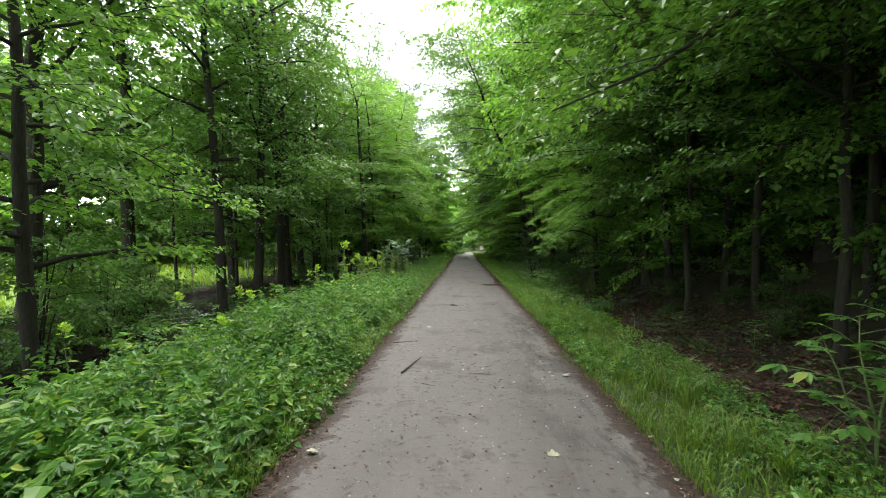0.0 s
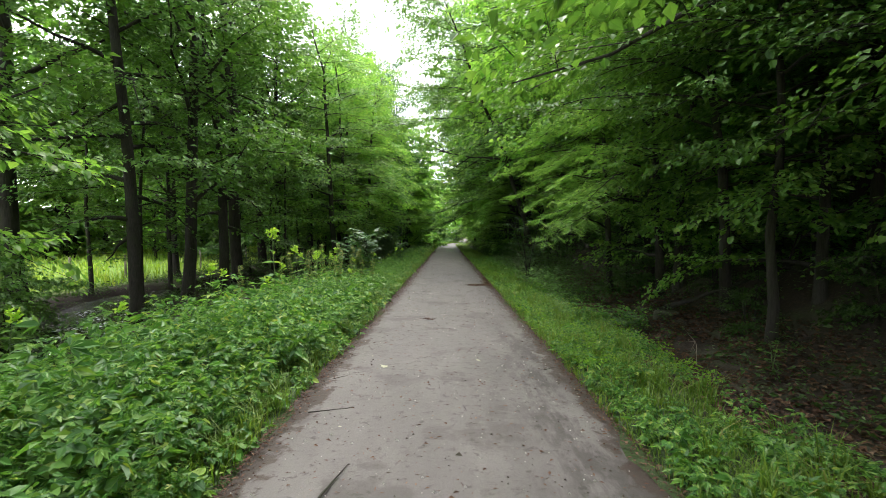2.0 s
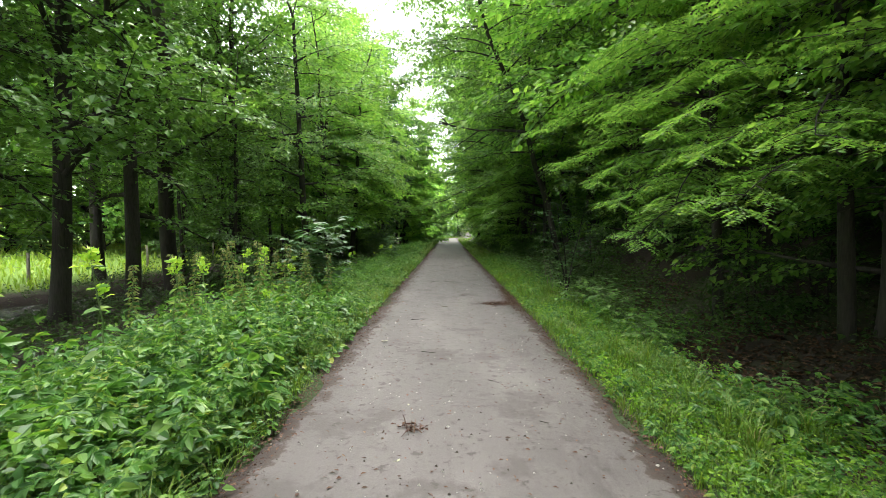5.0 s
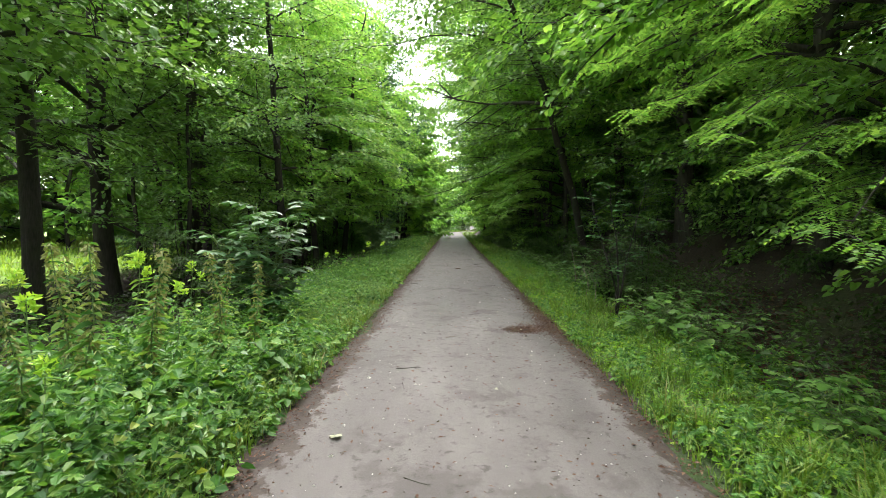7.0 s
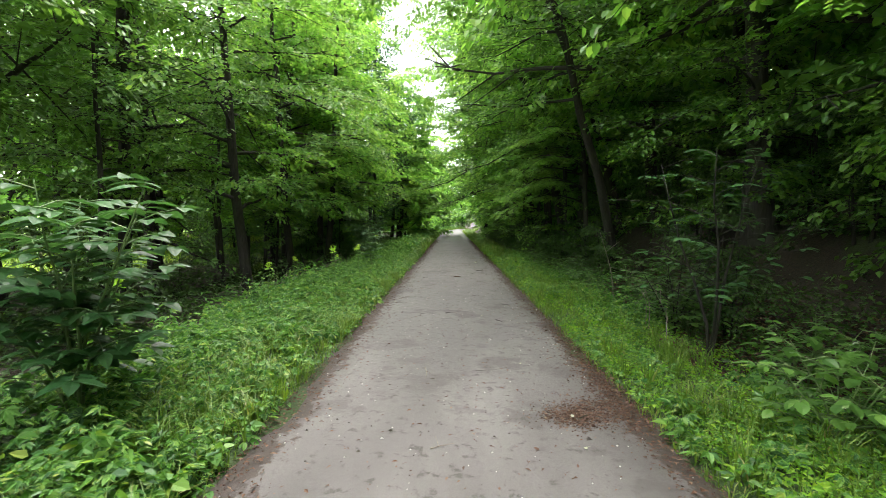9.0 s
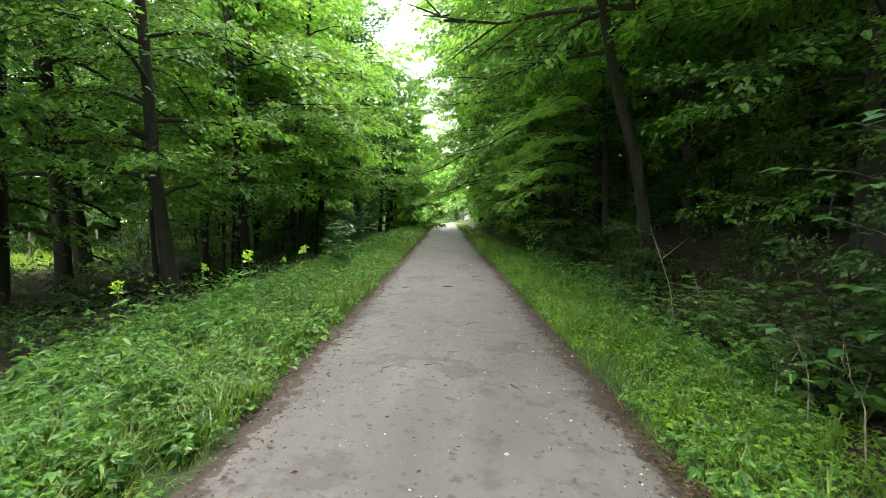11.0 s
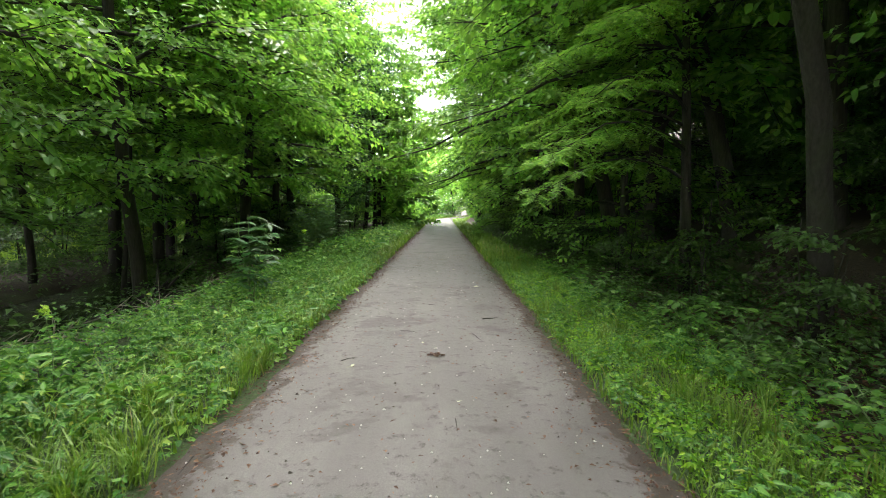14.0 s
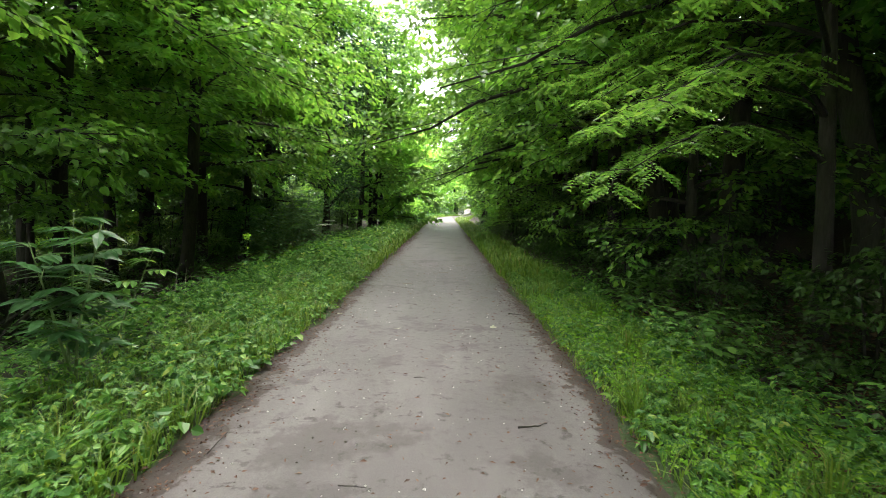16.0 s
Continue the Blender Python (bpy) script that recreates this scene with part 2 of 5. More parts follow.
class Soup:
    """Gathers vertices and faces, then becomes one mesh."""

    def __init__(self):
        self.v, self.tri, self.quad, self.n = [], [], [], 0

    def add(self, v, tri=None, quad=None):
        v = np.asarray(v, float).reshape(-1, 3)
        if tri is not None:
            self.tri.append(np.asarray(tri, int).reshape(-1, 3) + self.n)
        if quad is not None:
            self.quad.append(np.asarray(quad, int).reshape(-1, 4) + self.n)
        self.v.append(v)
        self.n += len(v)

    def arrays(self):
        v = np.concatenate(self.v)
        t = np.concatenate(self.tri) if self.tri else np.zeros((0, 3), int)
        q = np.concatenate(self.quad) if self.quad else np.zeros((0, 4), int)
        return v, t, q

    def mesh(self, name, material, smooth=False):
        v, t, q = self.arrays()
        me = bpy.data.meshes.new(name)
        me.vertices.add(len(v))
        me.vertices.foreach_set("co", v.astype(np.float32).ravel())
        me.loops.add(3 * len(t) + 4 * len(q))
        me.loops.foreach_set("vertex_index", np.concatenate((t.ravel(), q.ravel())).astype(np.int32))
        me.polygons.add(len(t) + len(q))
        starts = np.concatenate((np.arange(len(t)) * 3, 3 * len(t) + np.arange(len(q)) * 4))
        me.polygons.foreach_set("loop_start", starts.astype(np.int32))
        me.polygons.foreach_set("use_smooth", np.full(len(t) + len(q), smooth))
        me.materials.append(material)
        me.update(calc_edges=True)
        return me


def part(name, soup, material, parent=None, label="", smooth=False):
    """Links a soup of faces as one mesh object, under a thing where one is given."""
    ob = new(name, soup.mesh(name, material, smooth))
    ob.parent = parent
    return tagged(ob, label)


def tube(soup, points, radii, sides=6):
    """A tapered tube along points, closed at its end."""
    p = np.asarray(points, float)
    d = unit(np.gradient(p, axis=0))
    ref = np.where(np.abs(d[:, 2:3]) > 0.9, np.array([[1.0, 0, 0]]), UP[None])
    a = unit(np.cross(d, ref))
    b = np.cross(d, a)
    turn = np.linspace(0, 2 * np.pi, sides, endpoint=False)
    ring = p[:, None] + np.asarray(radii, float)[:, None, None] * (a[:, None] * np.cos(turn)[None, :, None] + b[:, None] * np.sin(turn)[None, :, None])
    k, s = len(p), np.arange(sides)
    quad = [np.stack((i * sides + s, i * sides + (s + 1) % sides, (i + 1) * sides + (s + 1) % sides, (i + 1) * sides + s), 1) for i in range(k - 1)]
    cap = np.stack((np.full(sides, k * sides), (k - 1) * sides + s, (k - 1) * sides + (s + 1) % sides), 1)
    soup.add(np.concatenate((ring.reshape(-1, 3), p[-1:])), tri=cap, quad=np.concatenate(quad))


def blades(soup, base, way, normal, length, width, fold=0.18, droop=0.12, full=False):
    """Leaf blades, folded along the midrib: two triangles each, or four where they are seen from near."""
    way = unit(way)
    side = unit(np.cross(way, normal))
    up = np.cross(side, way)
    L, W = np.asarray(length)[:, None], np.asarray(width)[:, None]
    n = len(base)
    if full == "fine":
        rim = [base + way * L * at + side * sign * W * wide + up * W * fold * lift - up * L * droop * at * at
               for sign in (1, -1) for at, wide, lift in ((0.14, 0.33, 0.7), (0.42, 0.5, 1.0), (0.76, 0.29, 0.5))]
        mid = base + way * L * 0.45 - up * L * droop * 0.2
        v = np.stack((base, mid, base + way * L - up * L * droop, *rim), 1)
        o = np.arange(n)[:, None] * 9
        soup.add(v, quad=np.concatenate([o + [f] for f in ([0, 3, 4, 1], [1, 4, 5, 2], [0, 1, 7, 6], [1, 2, 8, 7])]))
    elif full:
        a = base + way * L * 0.28 + side * W * 0.5 + up * W * fold
        b = base + way * L * 0.7 + side * W * 0.36 + up * W * fold * 0.4 - up * L * droop * 0.4
        c = base + way * L - up * L * droop
        d = base + way * L * 0.7 - side * W * 0.36 + up * W * fold * 0.4 - up * L * droop * 0.4
        e = base + way * L * 0.28 - side * W * 0.5 + up * W * fold
        v = np.stack((base, a, b, c, d, e), 1)
        o = np.arange(n)[:, None] * 6
        soup.add(v, quad=np.concatenate((o + [[0, 1, 2, 3]], o + [[0, 3, 4, 5]])))
    else:
        a = base + way * L * 0.42 + side * W * 0.5 + up * W * fold
        c = base + way * L - up * L * droop
        e = base + way * L * 0.42 - side * W * 0.5 + up * W * fold
        v = np.stack((base, a, c, e), 1)
        o = np.arange(n)[:, None] * 4
        soup.add(v, tri=np.concatenate((o + [[0, 1, 2]], o + [[0, 2, 3]])))


def grass_blades(soup, base, lean, height, width):
    """Arched blades of grass: a strip of two quads that ends in a point."""
    n = len(base)
    lean = np.concatenate((lean, np.zeros((n, 1))), 1)
    flat = unit(np.stack((-lean[:, 1], lean[:, 0], np.zeros(n)), 1) + 1e-6)
    H, W = height[:, None], width[:, None]
    mid = base + UP * H * 0.6 + lean * H * 0.25
    tip = base + UP * H * 0.85 + lean * H * 0.8
    v = np.stack((base - flat * W / 2, base + flat * W / 2, mid + flat * W * 0.4, mid - flat * W * 0.4, tip), 1)
    o = np.arange(n)[:, None] * 5
    soup.add(v, tri=o + [[3, 2, 4]], quad=o + [[0, 1, 2, 3]])


def smoothstep(lo, hi, x):
    t = np.clip((x - lo) / (hi - lo), 0, 1)
    return t * t * (3 - 2 * t)


def stream_x(y):
    """The middle of the stream, which winds between the path and the meadow."""
    y = np.asarray(y, float)
    at = np.interp(y, (-20, 4, 10.5, 16.5, 20.5, 25, 30, 34, 44, 90), (-7.5, -5.9, -6.7, -9.9, -10.6, -9.6, -7.1, -7.3, -12.5, -14.0))
    return at + 0.2 * np.sin(y * 0.9)


def ripple(x, y):
    return (np.sin(x * 1.7 + 1.3 * np.sin(y * 0.9)) * np.cos(y * 1.3 + np.sin(x * 0.8)) + 0.5 * np.sin(3.7 * x + 2.1 * y) * np.sin(2.9 * y - 1.7 * x)) / 1.5


def ground_z(x, y):
    """Height of the ground: flat under the path, a wooded bank to the east, a stream and meadow to the west."""
    x, y = np.asarray(x, float), np.asarray(y, float)
    z = 0.04 * ripple(x, y) * smoothstep(1.5, 3.0, np.abs(x)) - 0.03
    z = z - 0.16 * smoothstep(2.2, 3.2, x) * (1 - smoothstep(3.6, 4.6, x))
    bank = np.clip(x - 3.9, 0, 26)
    z = z + 0.5 * bank * smoothstep(0, 2.5, bank) + 0.15 * ripple(x * 0.6, y * 0.6) * smoothstep(4, 7, x)
    z = z - 0.5 * smoothstep(-2.8, -5.2, x) + 0.3 * smoothstep(-13, -22, x)
    off = np.abs(x - stream_x(y))
    z = z - 0.55 * (1 - smoothstep(0.7, 1.7, off))
    z = z + 4.0 * smoothstep(-40, -110, x)
    return z


# ---- the large structure ----
def build_ground():
    xs = np.unique(np.concatenate((np.linspace(-900, -60, 10), np.linspace(-60, -16, 23), np.arange(-16, 10.01, 0.32), np.linspace(10, 34, 25), np.linspace(34, 900, 10))))
    ys = np.unique(np.concatenate((np.linspace(-500, -20, 8), np.linspace(-20, -4, 9), np.arange(-4, 62, 0.4), np.linspace(62, 170, 40), np.linspace(170, 1200, 9))))
    X, Y = np.meshgrid(xs, ys)
    v = np.stack((X, Y, ground_z(X, Y)), -1).reshape(-1, 3)
    nx, ny = len(xs), len(ys)
    i = (np.arange(ny - 1)[:, None] * nx + np.arange(nx - 1)[None]).ravel()
    s = Soup()
    s.add(v, quad=np.stack((i, i + 1, i + nx + 1, i + nx), 1))
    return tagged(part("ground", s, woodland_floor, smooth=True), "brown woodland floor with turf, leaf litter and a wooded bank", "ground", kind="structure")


def path_half(y, side):
    """Half the path's width, with an uneven edge."""
    return 1.42 + 0.06 * np.sin(y * 0.9 + 3 * side) + 0.045 * np.sin(y * 2.3 + side) + 0.03 * np.sin(y * 5.7 + 2 * side) + 0.02 * np.sin(y * 12.3 + side)


def path_bend(y):
    """The far end of the path bends gently away."""
    return 0.004 * np.clip(np.asarray(y, float) - 78, 0, None) ** 2


def build_path():
    ys = np.concatenate((np.arange(-14, 45, 0.2), np.arange(45, 150, 1.0)))
    k = np.linspace(-1, 1, 13)
    half = np.where(k[None] < 0, path_half(ys, 0.0)[:, None], path_half(ys, 1.7)[:, None])
    X = k[None] * half
    Z = 0.012 * (1 - k[None] ** 2) + 0.004 * ripple(X * 2, ys[:, None])
    Z = np.where(np.abs(k[None]) > 0.99, -0.03, Z)
    v = np.stack((X + path_bend(ys)[:, None], np.broadcast_to(ys[:, None], X.shape), Z), -1).reshape(-1, 3)
    i = (np.arange(len(ys) - 1)[:, None] * 13 + np.arange(12)[None]).ravel()
    s = Soup()
    s.add(v, quad=np.stack((i, i + 1, i + 14, i + 13), 1))
    return tagged(part("path", s, asphalt, smooth=True), "grey asphalt footpath filmed with dried mud between grassy verges", "path", kind="structure")


def build_stream():
    ys = np.arange(-12, 75, 0.35)
    k = np.linspace(-1, 1, 15)
    X = stream_x(ys)[:, None] + k[None] * 1.55
    Y = np.broadcast_to(ys[:, None], X.shape)
    Z = -0.72 + 0.018 * ripple(X * 2.3, Y * 2.3) + 0.012 * ripple(X * 5.1, Y * 4.3)
    i = (np.arange(len(ys) - 1)[:, None] * 15 + np.arange(14)[None]).ravel()
    s = Soup()
    s.add(np.stack((X, Y, Z), -1), quad=np.stack((i, i + 1, i + 16, i + 15), 1))
    return tagged(part("water", s, water_look, smooth=True), "shallow rippling stream with dark water under the trees", "stream", kind="structure")


build_ground()
build_path()
build_stream()


# ---- trees ----
def spray(twigs, p, d, length, r, style):
    """Collects a twig as (points, radii)."""
    t = np.linspace(0, 1, 4)[:, None]
    sag = np.array((0, 0, -0.16 if style == "layered" else 0.05)) * length
    pts = p + d * length * t + sag * t ** 2
    twigs.append((pts, r * (1 - 0.8 * t[:, 0])))


def tree_parts(seed, height, radius, base, reach, limbs, leaves, leaf, style, lean=(0.0, 0.0), top=0.45, stems=1, twiggy=1.0, outline=False):
    """Wood and foliage of one tree about the origin. base: where the crown begins (share of the height); reach: its widest limbs;
    top: reach at the tip as a share; stems: trunks that rise from one root."""
    g = np.random.default_rng(seed)
    wood, crown = Soup(), Soup()
    flat = style == "layered"
    k = 10
    t = np.linspace(0, 1, k)
    twigs = []
    for stem in range(stems):
        splay = g.uniform(0, 6.28)
        tilt = np.array(lean) + (0.1 * np.array((math.cos(splay), math.sin(splay))) if stems > 1 else 0)
        bend = np.cumsum(g.normal(0, 0.014 * height, (k, 2)), 0) * t[:, None] ** 0.7
        foot = 0.16 * np.array((math.cos(splay), math.sin(splay))) * (stems > 1)
        tall = height * (1 - 0.12 * stem)
        trunk = np.stack((foot[0] + tilt[0] * tall * t ** 1.2 + bend[:, 0], foot[1] + tilt[1] * tall * t ** 1.2 + bend[:, 1], -0.3 + (tall + 0.3) * t), 1)
        radii = radius * (1 - 0.12 * stem) * (1.02 - t) ** 0.7
        fine = np.concatenate((np.linspace(0, 0.1, 4), t[2:]))
        path = np.stack([np.interp(fine, t, trunk[:, j]) for j in range(3)], 1)
        rad = np.interp(fine, t, radii) * (1 + 0.75 * np.exp(-fine * tall / 0.3))
        tube(wood, path, np.maximum(rad, 0.012), 10)
        count = limbs // stems
        for i in range(count):
            w = (i + g.uniform(0, 0.9)) / count
            u = base + (0.98 - base) * w
            p = np.array([np.interp(u, t, trunk[:, j]) for j in range(3)])
            az = i * 2.4 + g.uniform(-0.7, 0.7)
            wide = np.interp(w, (0, 0.25, 0.6, 1), (0.75, 1.0, 0.9, top))
            size = reach * wide * g.uniform(0.55, 1.15)
            rise = (g.normal(0.22, 0.16) if flat else g.normal(0.65, 0.25)) + (0.5 * w if not flat else 0.35 * w)
            d = unit(np.array((math.cos(az), math.sin(az), rise)))
            q = np.linspace(0, 1, 6)[:, None]
            drop = np.array((0, 0, -0.28 if flat else -0.08)) * size
            pts = p + d * size * q + drop * q ** 2 + np.cumsum(g.normal(0, 0.04 * size, (6, 3)), 0) * q
            r0 = float(np.interp(u, t, radii)) * 0.48
            thick = np.maximum(r0 * (1 - 0.85 * q[:, 0]), 0.006)
            if twiggy > 0:
                tube(wood, pts, thick, 5)
            else:
                tube(wood, pts[[0, 2, 5]], thick[[0, 2, 5]], 3)
            m = max(5, int(size * 2.8))
            for j in range(m):
                f = 0.15 + 0.85 * (j + g.uniform(0, 1)) / m
                o = np.array([np.interp(f, q[:, 0], pts[:, c]) for c in range(3)])
                turn = az + (1 if j % 2 else -1) * g.uniform(0.4, 1.3)
                e = unit(np.array((math.cos(turn), math.sin(turn), g.normal(0.05 if flat else 0.25, 0.18 if flat else 0.4))))
                spray(twigs, o, e, size * g.uniform(0.2, 0.45) * (1.25 - 0.6 * f) + 0.3, 0.011, style)
            spray(twigs, pts[-1], unit(pts[-1] - pts[-2]), size * 0.2 + 0.25, 0.009, style)
    for pts, rr in twigs:
        if g.uniform(0, 1) < twiggy:
            tube(wood, pts[::3], np.maximum(rr[::3], 0.003), 3)
    lens = np.array([np.linalg.norm(pts[-1] - pts[0]) for pts, _ in twigs])
    share = lens * g.uniform(0.35, 1.4, len(lens))
    pick = g.choice(len(twigs), leaves, p=share / share.sum())
    P = np.stack([pts for pts, _ in twigs])
    f = g.uniform(0.0, 1.08, leaves)
    seg = np.minimum((f * 3).astype(int), 2)
    loc = (f * 3 - seg)[:, None]
    a, b = P[pick, seg], P[pick, seg + 1]
    way = unit(b - a)
    out = unit(np.cross(way, UP) + 1e-6)
    sidewise = g.normal(0, 1, leaves)[:, None]
    pos = a + (b - a) * loc + out * sidewise * (0.17 if flat else 0.26) + UP * g.normal(0, 0.06 if flat else 0.2, leaves)[:, None]
    head = unit(way * 0.7 + out * np.sign(sidewise) * g.uniform(0.2, 1.2, leaves)[:, None] + np.stack((g.normal(0, 0.3, leaves), g.normal(0, 0.3, leaves), g.normal(-0.25, 0.28, leaves)), 1))
    radial = pos * np.array((1.0, 1.0, 0.0))
    normal = unit(UP + unit(radial) * 0.2 + g.normal(0, 0.36 if flat else 0.5, (leaves, 3)))
    L = leaf * g.uniform(0.6, 1.25, leaves)
    blades(crown, pos, head, normal, L, L * g.uniform(0.58, 0.86, leaves), 0.12, 0.14, outline)
    return wood, crown


def tree_model(name, category, label, wood_look, leaf_look, *shape, **more):
    wood, crown = tree_parts(*shape, **more)
    root = tagged(new(name), label, category)
    part("trunk", wood, wood_look, root, smooth=True)
    part("crown", crown, leaf_look, root)
    return root


placed = set()


def plant(model, x, y, turn=0.0, size=1.0, group="", label="", sink=0.05, tilt=0.0):
    """Stands a copy of a model on the ground; the first call places the model itself."""
    m = pose(x, y, float(ground_z(x, y)) - sink, tilt, 0, turn) @ Matrix.Scale(size, 4)
    if model.name in placed:
        ob = copy_thing(model, m)
    else:
        placed.add(model.name)
        ob = model
        ob.matrix_basis = m
    return tagged(ob, label, group=group)


STREAM_LABEL = "tall dark-trunked broadleaf tree beside the stream"
alder = tree_model("alder_tree", "tree", STREAM_LABEL, bark, broad_leaf, 11, 19.0, 0.2, 0.15, 4.2, 34, 12500, 0.13, "layered", outline=True)
alder_b = tree_model("alder_tree", "tree", STREAM_LABEL, bark, broad_leaf, 12, 17.0, 0.17, 0.16, 3.8, 32, 12000, 0.165, "broad", lean=(0.05, 0.0))
MAPLE_LABEL = "leafy maple with bright green layered foliage"
maple = tree_model("maple_tree", "tree", MAPLE_LABEL, bark, fresh_leaf, 13, 14.0, 0.15, 0.18, 4.0, 34, 14500, 0.122, "layered", top=0.6, outline=True)
maple_b = tree_model("maple_tree", "tree", MAPLE_LABEL, bark, fresh_leaf, 21, 14.0, 0.15, 0.08, 4.0, 34, 10500, 0.18, "layered", top=0.6, twiggy=0.5)
beech = tree_model("beech_tree", "tree", "tall beech with spreading boughs above the bank", smooth_bark, broad_leaf, 14, 18.0, 0.2, 0.1, 5.8, 36, 17000, 0.135, "layered", top=0.7, twiggy=0.6, outline=True)
hornbeam = tree_model("hornbeam_tree", "tree", "hornbeam with drooping layered boughs over the verge", smooth_bark, fresh_leaf, 15, 10.0, 0.12, 0.08, 3.5, 32, 13500, 0.115, "layered", top=0.6, outline=True)
aspen = tree_model("aspen_tree", "tree", "slender airy tree with small grey-green leaves", smooth_bark, cool_leaf, 16, 17.0, 0.13, 0.1, 3.2, 38, 13500, 0.15, "broad")
far_tree = tree_model("woodland_tree", "tree", "distant broadleaf woodland tree in full leaf", bark, broad_leaf, 17, 18.0, 0.24, 0.06, 5.6, 24, 2300, 0.66, "layered", top=0.6, twiggy=0.0)
far_light = tree_model("woodland_tree", "tree", "distant light green woodland tree in full leaf", bark, spring_leaf, 18, 16.0, 0.2, 0.04, 5.2, 24, 2400, 0.6, "broad", top=0.6, twiggy=0.0)
pole_tree = tree_model("young_tree", "tree", "thin dark young tree in the shade by the stream", bark, broad_leaf, 19, 9.0, 0.075, 0.28, 2.2, 16, 2800, 0.14, "layered")
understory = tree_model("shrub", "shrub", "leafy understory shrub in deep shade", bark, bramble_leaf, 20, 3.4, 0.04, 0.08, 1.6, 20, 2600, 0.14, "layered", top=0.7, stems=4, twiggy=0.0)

verge_maple = tree_model("field_maple", "tree", "dense light green maple in full leaf beside the path", bark, spring_leaf, 24, 14.0, 0.14, 0.2, 3.6, 44, 20000, 0.145, "layered", top=0.62, outline=True)
verge_beech = tree_model("verge_beech", "tree", "dense light green beech arching over the path", smooth_bark, spring_leaf, 25, 16.5, 0.17, 0.16, 5.0, 48, 27000, 0.15, "layered", lean=(-0.05, 0.0), top=0.75, outline=True)
thicket = tree_model("thicket_shrub", "shrub", "dense broadleaf shrub filling the woodland edge", bark, broad_leaf, 26, 4.2, 0.05, 0.04, 2.3, 28, 4200, 0.17, "layered", top=0.75, stems=4, twiggy=0.0)

# Trees along the stream, west of the path.
for model, x, y, turn, size in (
    (alder_b, -10.4, 10.6, 20, 1.2), (alder_b, -11.6, 16.2, 200, 1.1),
    (alder, -8.7, 16.6, 140, 0.9), (alder_b, -8.3, 18.4, 300, 0.9), (alder, -8.1, 20.5, 60, 1.0),
    (alder_b, -9.0, 24.0, 190, 1.2), (alder, -9.3, 29.3, 90, 1.0), (alder, -8.4, 26.6, 0, 0.95), (maple, -5.6, 27.6, 75, 0.95), (maple, -6.1, 32.5, 120, 1.0),
    (maple, -6.0, 37.0, 220, 1.05), (alder_b, -11.4, 32.8, 190, 1.2), (alder, -9.9, 37.2, 270, 1.0), (alder_b, -10.9, 43.2, 30, 1.1),
    (aspen, -5.9, 49.6, 0, 1.1), (aspen, -7.4, 47.0, 140, 1.0), (aspen, -6.6, 53.5, 70, 1.1), (maple_b, -5.6, 57.5, 30, 1.1), (aspen, -8.8, 50.5, 230, 1.1),
    (maple_b, -7.4, 43.6, 100, 1.0), (maple_b, -9.0, 40.5, 300, 0.9), (maple, -7.2, 7.6, 45, 0.95), (alder_b, -13.0, 26.0, 120, 1.0),
    # Those with negative y are unseen, added behind the start to block sky light.
    (maple_b, -6.8, 0.5, 160, 1.0), (alder_b, -9.5, 3.0, 120, 1.2), (alder_b, -8.0, -7.0, 210, 1.0), (maple_b, -5.8, -5.0, 20, 1.0), (alder_b, -6.5, -11.0, 80, 1.0),
):
    plant(model, x, y, turn, size, "trees along the stream")
for x, y, turn, size in ((-9.5, 18.0, 0, 1.0), (-9.5, 33.8, 90, 1.1), (-7.3, 24.4, 200, 0.9), (-7.6, 30.2, 20, 1.0), (-10.3, 21.0, 140, 1.15),
                         (-7.0, 33.2, 260, 0.8), (-8.3, 35.4, 310, 1.0), (-12.2, 19.5, 45, 1.0), (-8.4, 26.2, 45, 1.0), (-11.0, 28.0, 70, 1.1)):
    plant(pole_tree, x, y, turn, size, "young trees in the shade")

for x, y, turn, size in ((-7.2, 35.0, 250, 1.05), (-7.2, 40.2, 40, 1.05), (-7.4, 46.0, 170, 1.1), (-5.4, 61.0, 80, 1.1), (-5.2, 67.0, 200, 1.1), (-9.8, 40.0, 20, 1.1), (-11.5, 47.0, 90, 1.2)):
    plant(verge_maple, x, y, turn, size, "maples beside the path")

# Trees on the wooded bank, east of the path.
shade_beech = tree_model("young_beech", "tree", "young beech with dense boughs shading the bank", bark, broad_leaf, 32, 10.0, 0.09, 0.33, 3.9, 30, 11500, 0.115, "layered", top=0.7, twiggy=0.6)
# The two at negative y stand out of view, added to deepen the shade.
for x, y, turn, size in ((5.9, 3.2, 0, 0.95), (5.7, 7.0, 140, 1.0), (6.2, 10.4, 260, 1.0), (8.0, 5.0, 60, 1.1), (8.2, 8.2, 200, 1.1), (5.9, -1.2, 300, 1.0), (5.6, 5.4, 40, 0.9), (5.3, 1.0, 200, 0.9), (5.3, 9.0, 110, 0.9), (4.6, 2.6, 75, 0.85), (4.7, 6.2, 165, 0.9), (4.6, 10.2, 20, 0.85), (4.9, -2.6, 245, 0.9)):
    plant(shade_beech, x, y, turn, size, "young beeches on the bank")
leaning_beech = tree_model("leaning_beech", "tree", "dark-trunked beech leaning steeply over the verge", bark, broad_leaf, 33, 13.0, 0.13, 0.34, 4.6, 30, 13000, 0.135, "layered", lean=(-0.5, 0.0), top=0.7, outline=True)
plant(leaning_beech, 4.6, 28.2, 36, 1.0)
arching_beech = tree_model("arching_beech", "tree", "tall beech leaning out over the path", smooth_bark, broad_leaf, 31, 17.0, 0.2, 0.22, 5.8, 34, 16500, 0.155, "layered", lean=(-0.27, 0.04), top=0.75, twiggy=0.7)
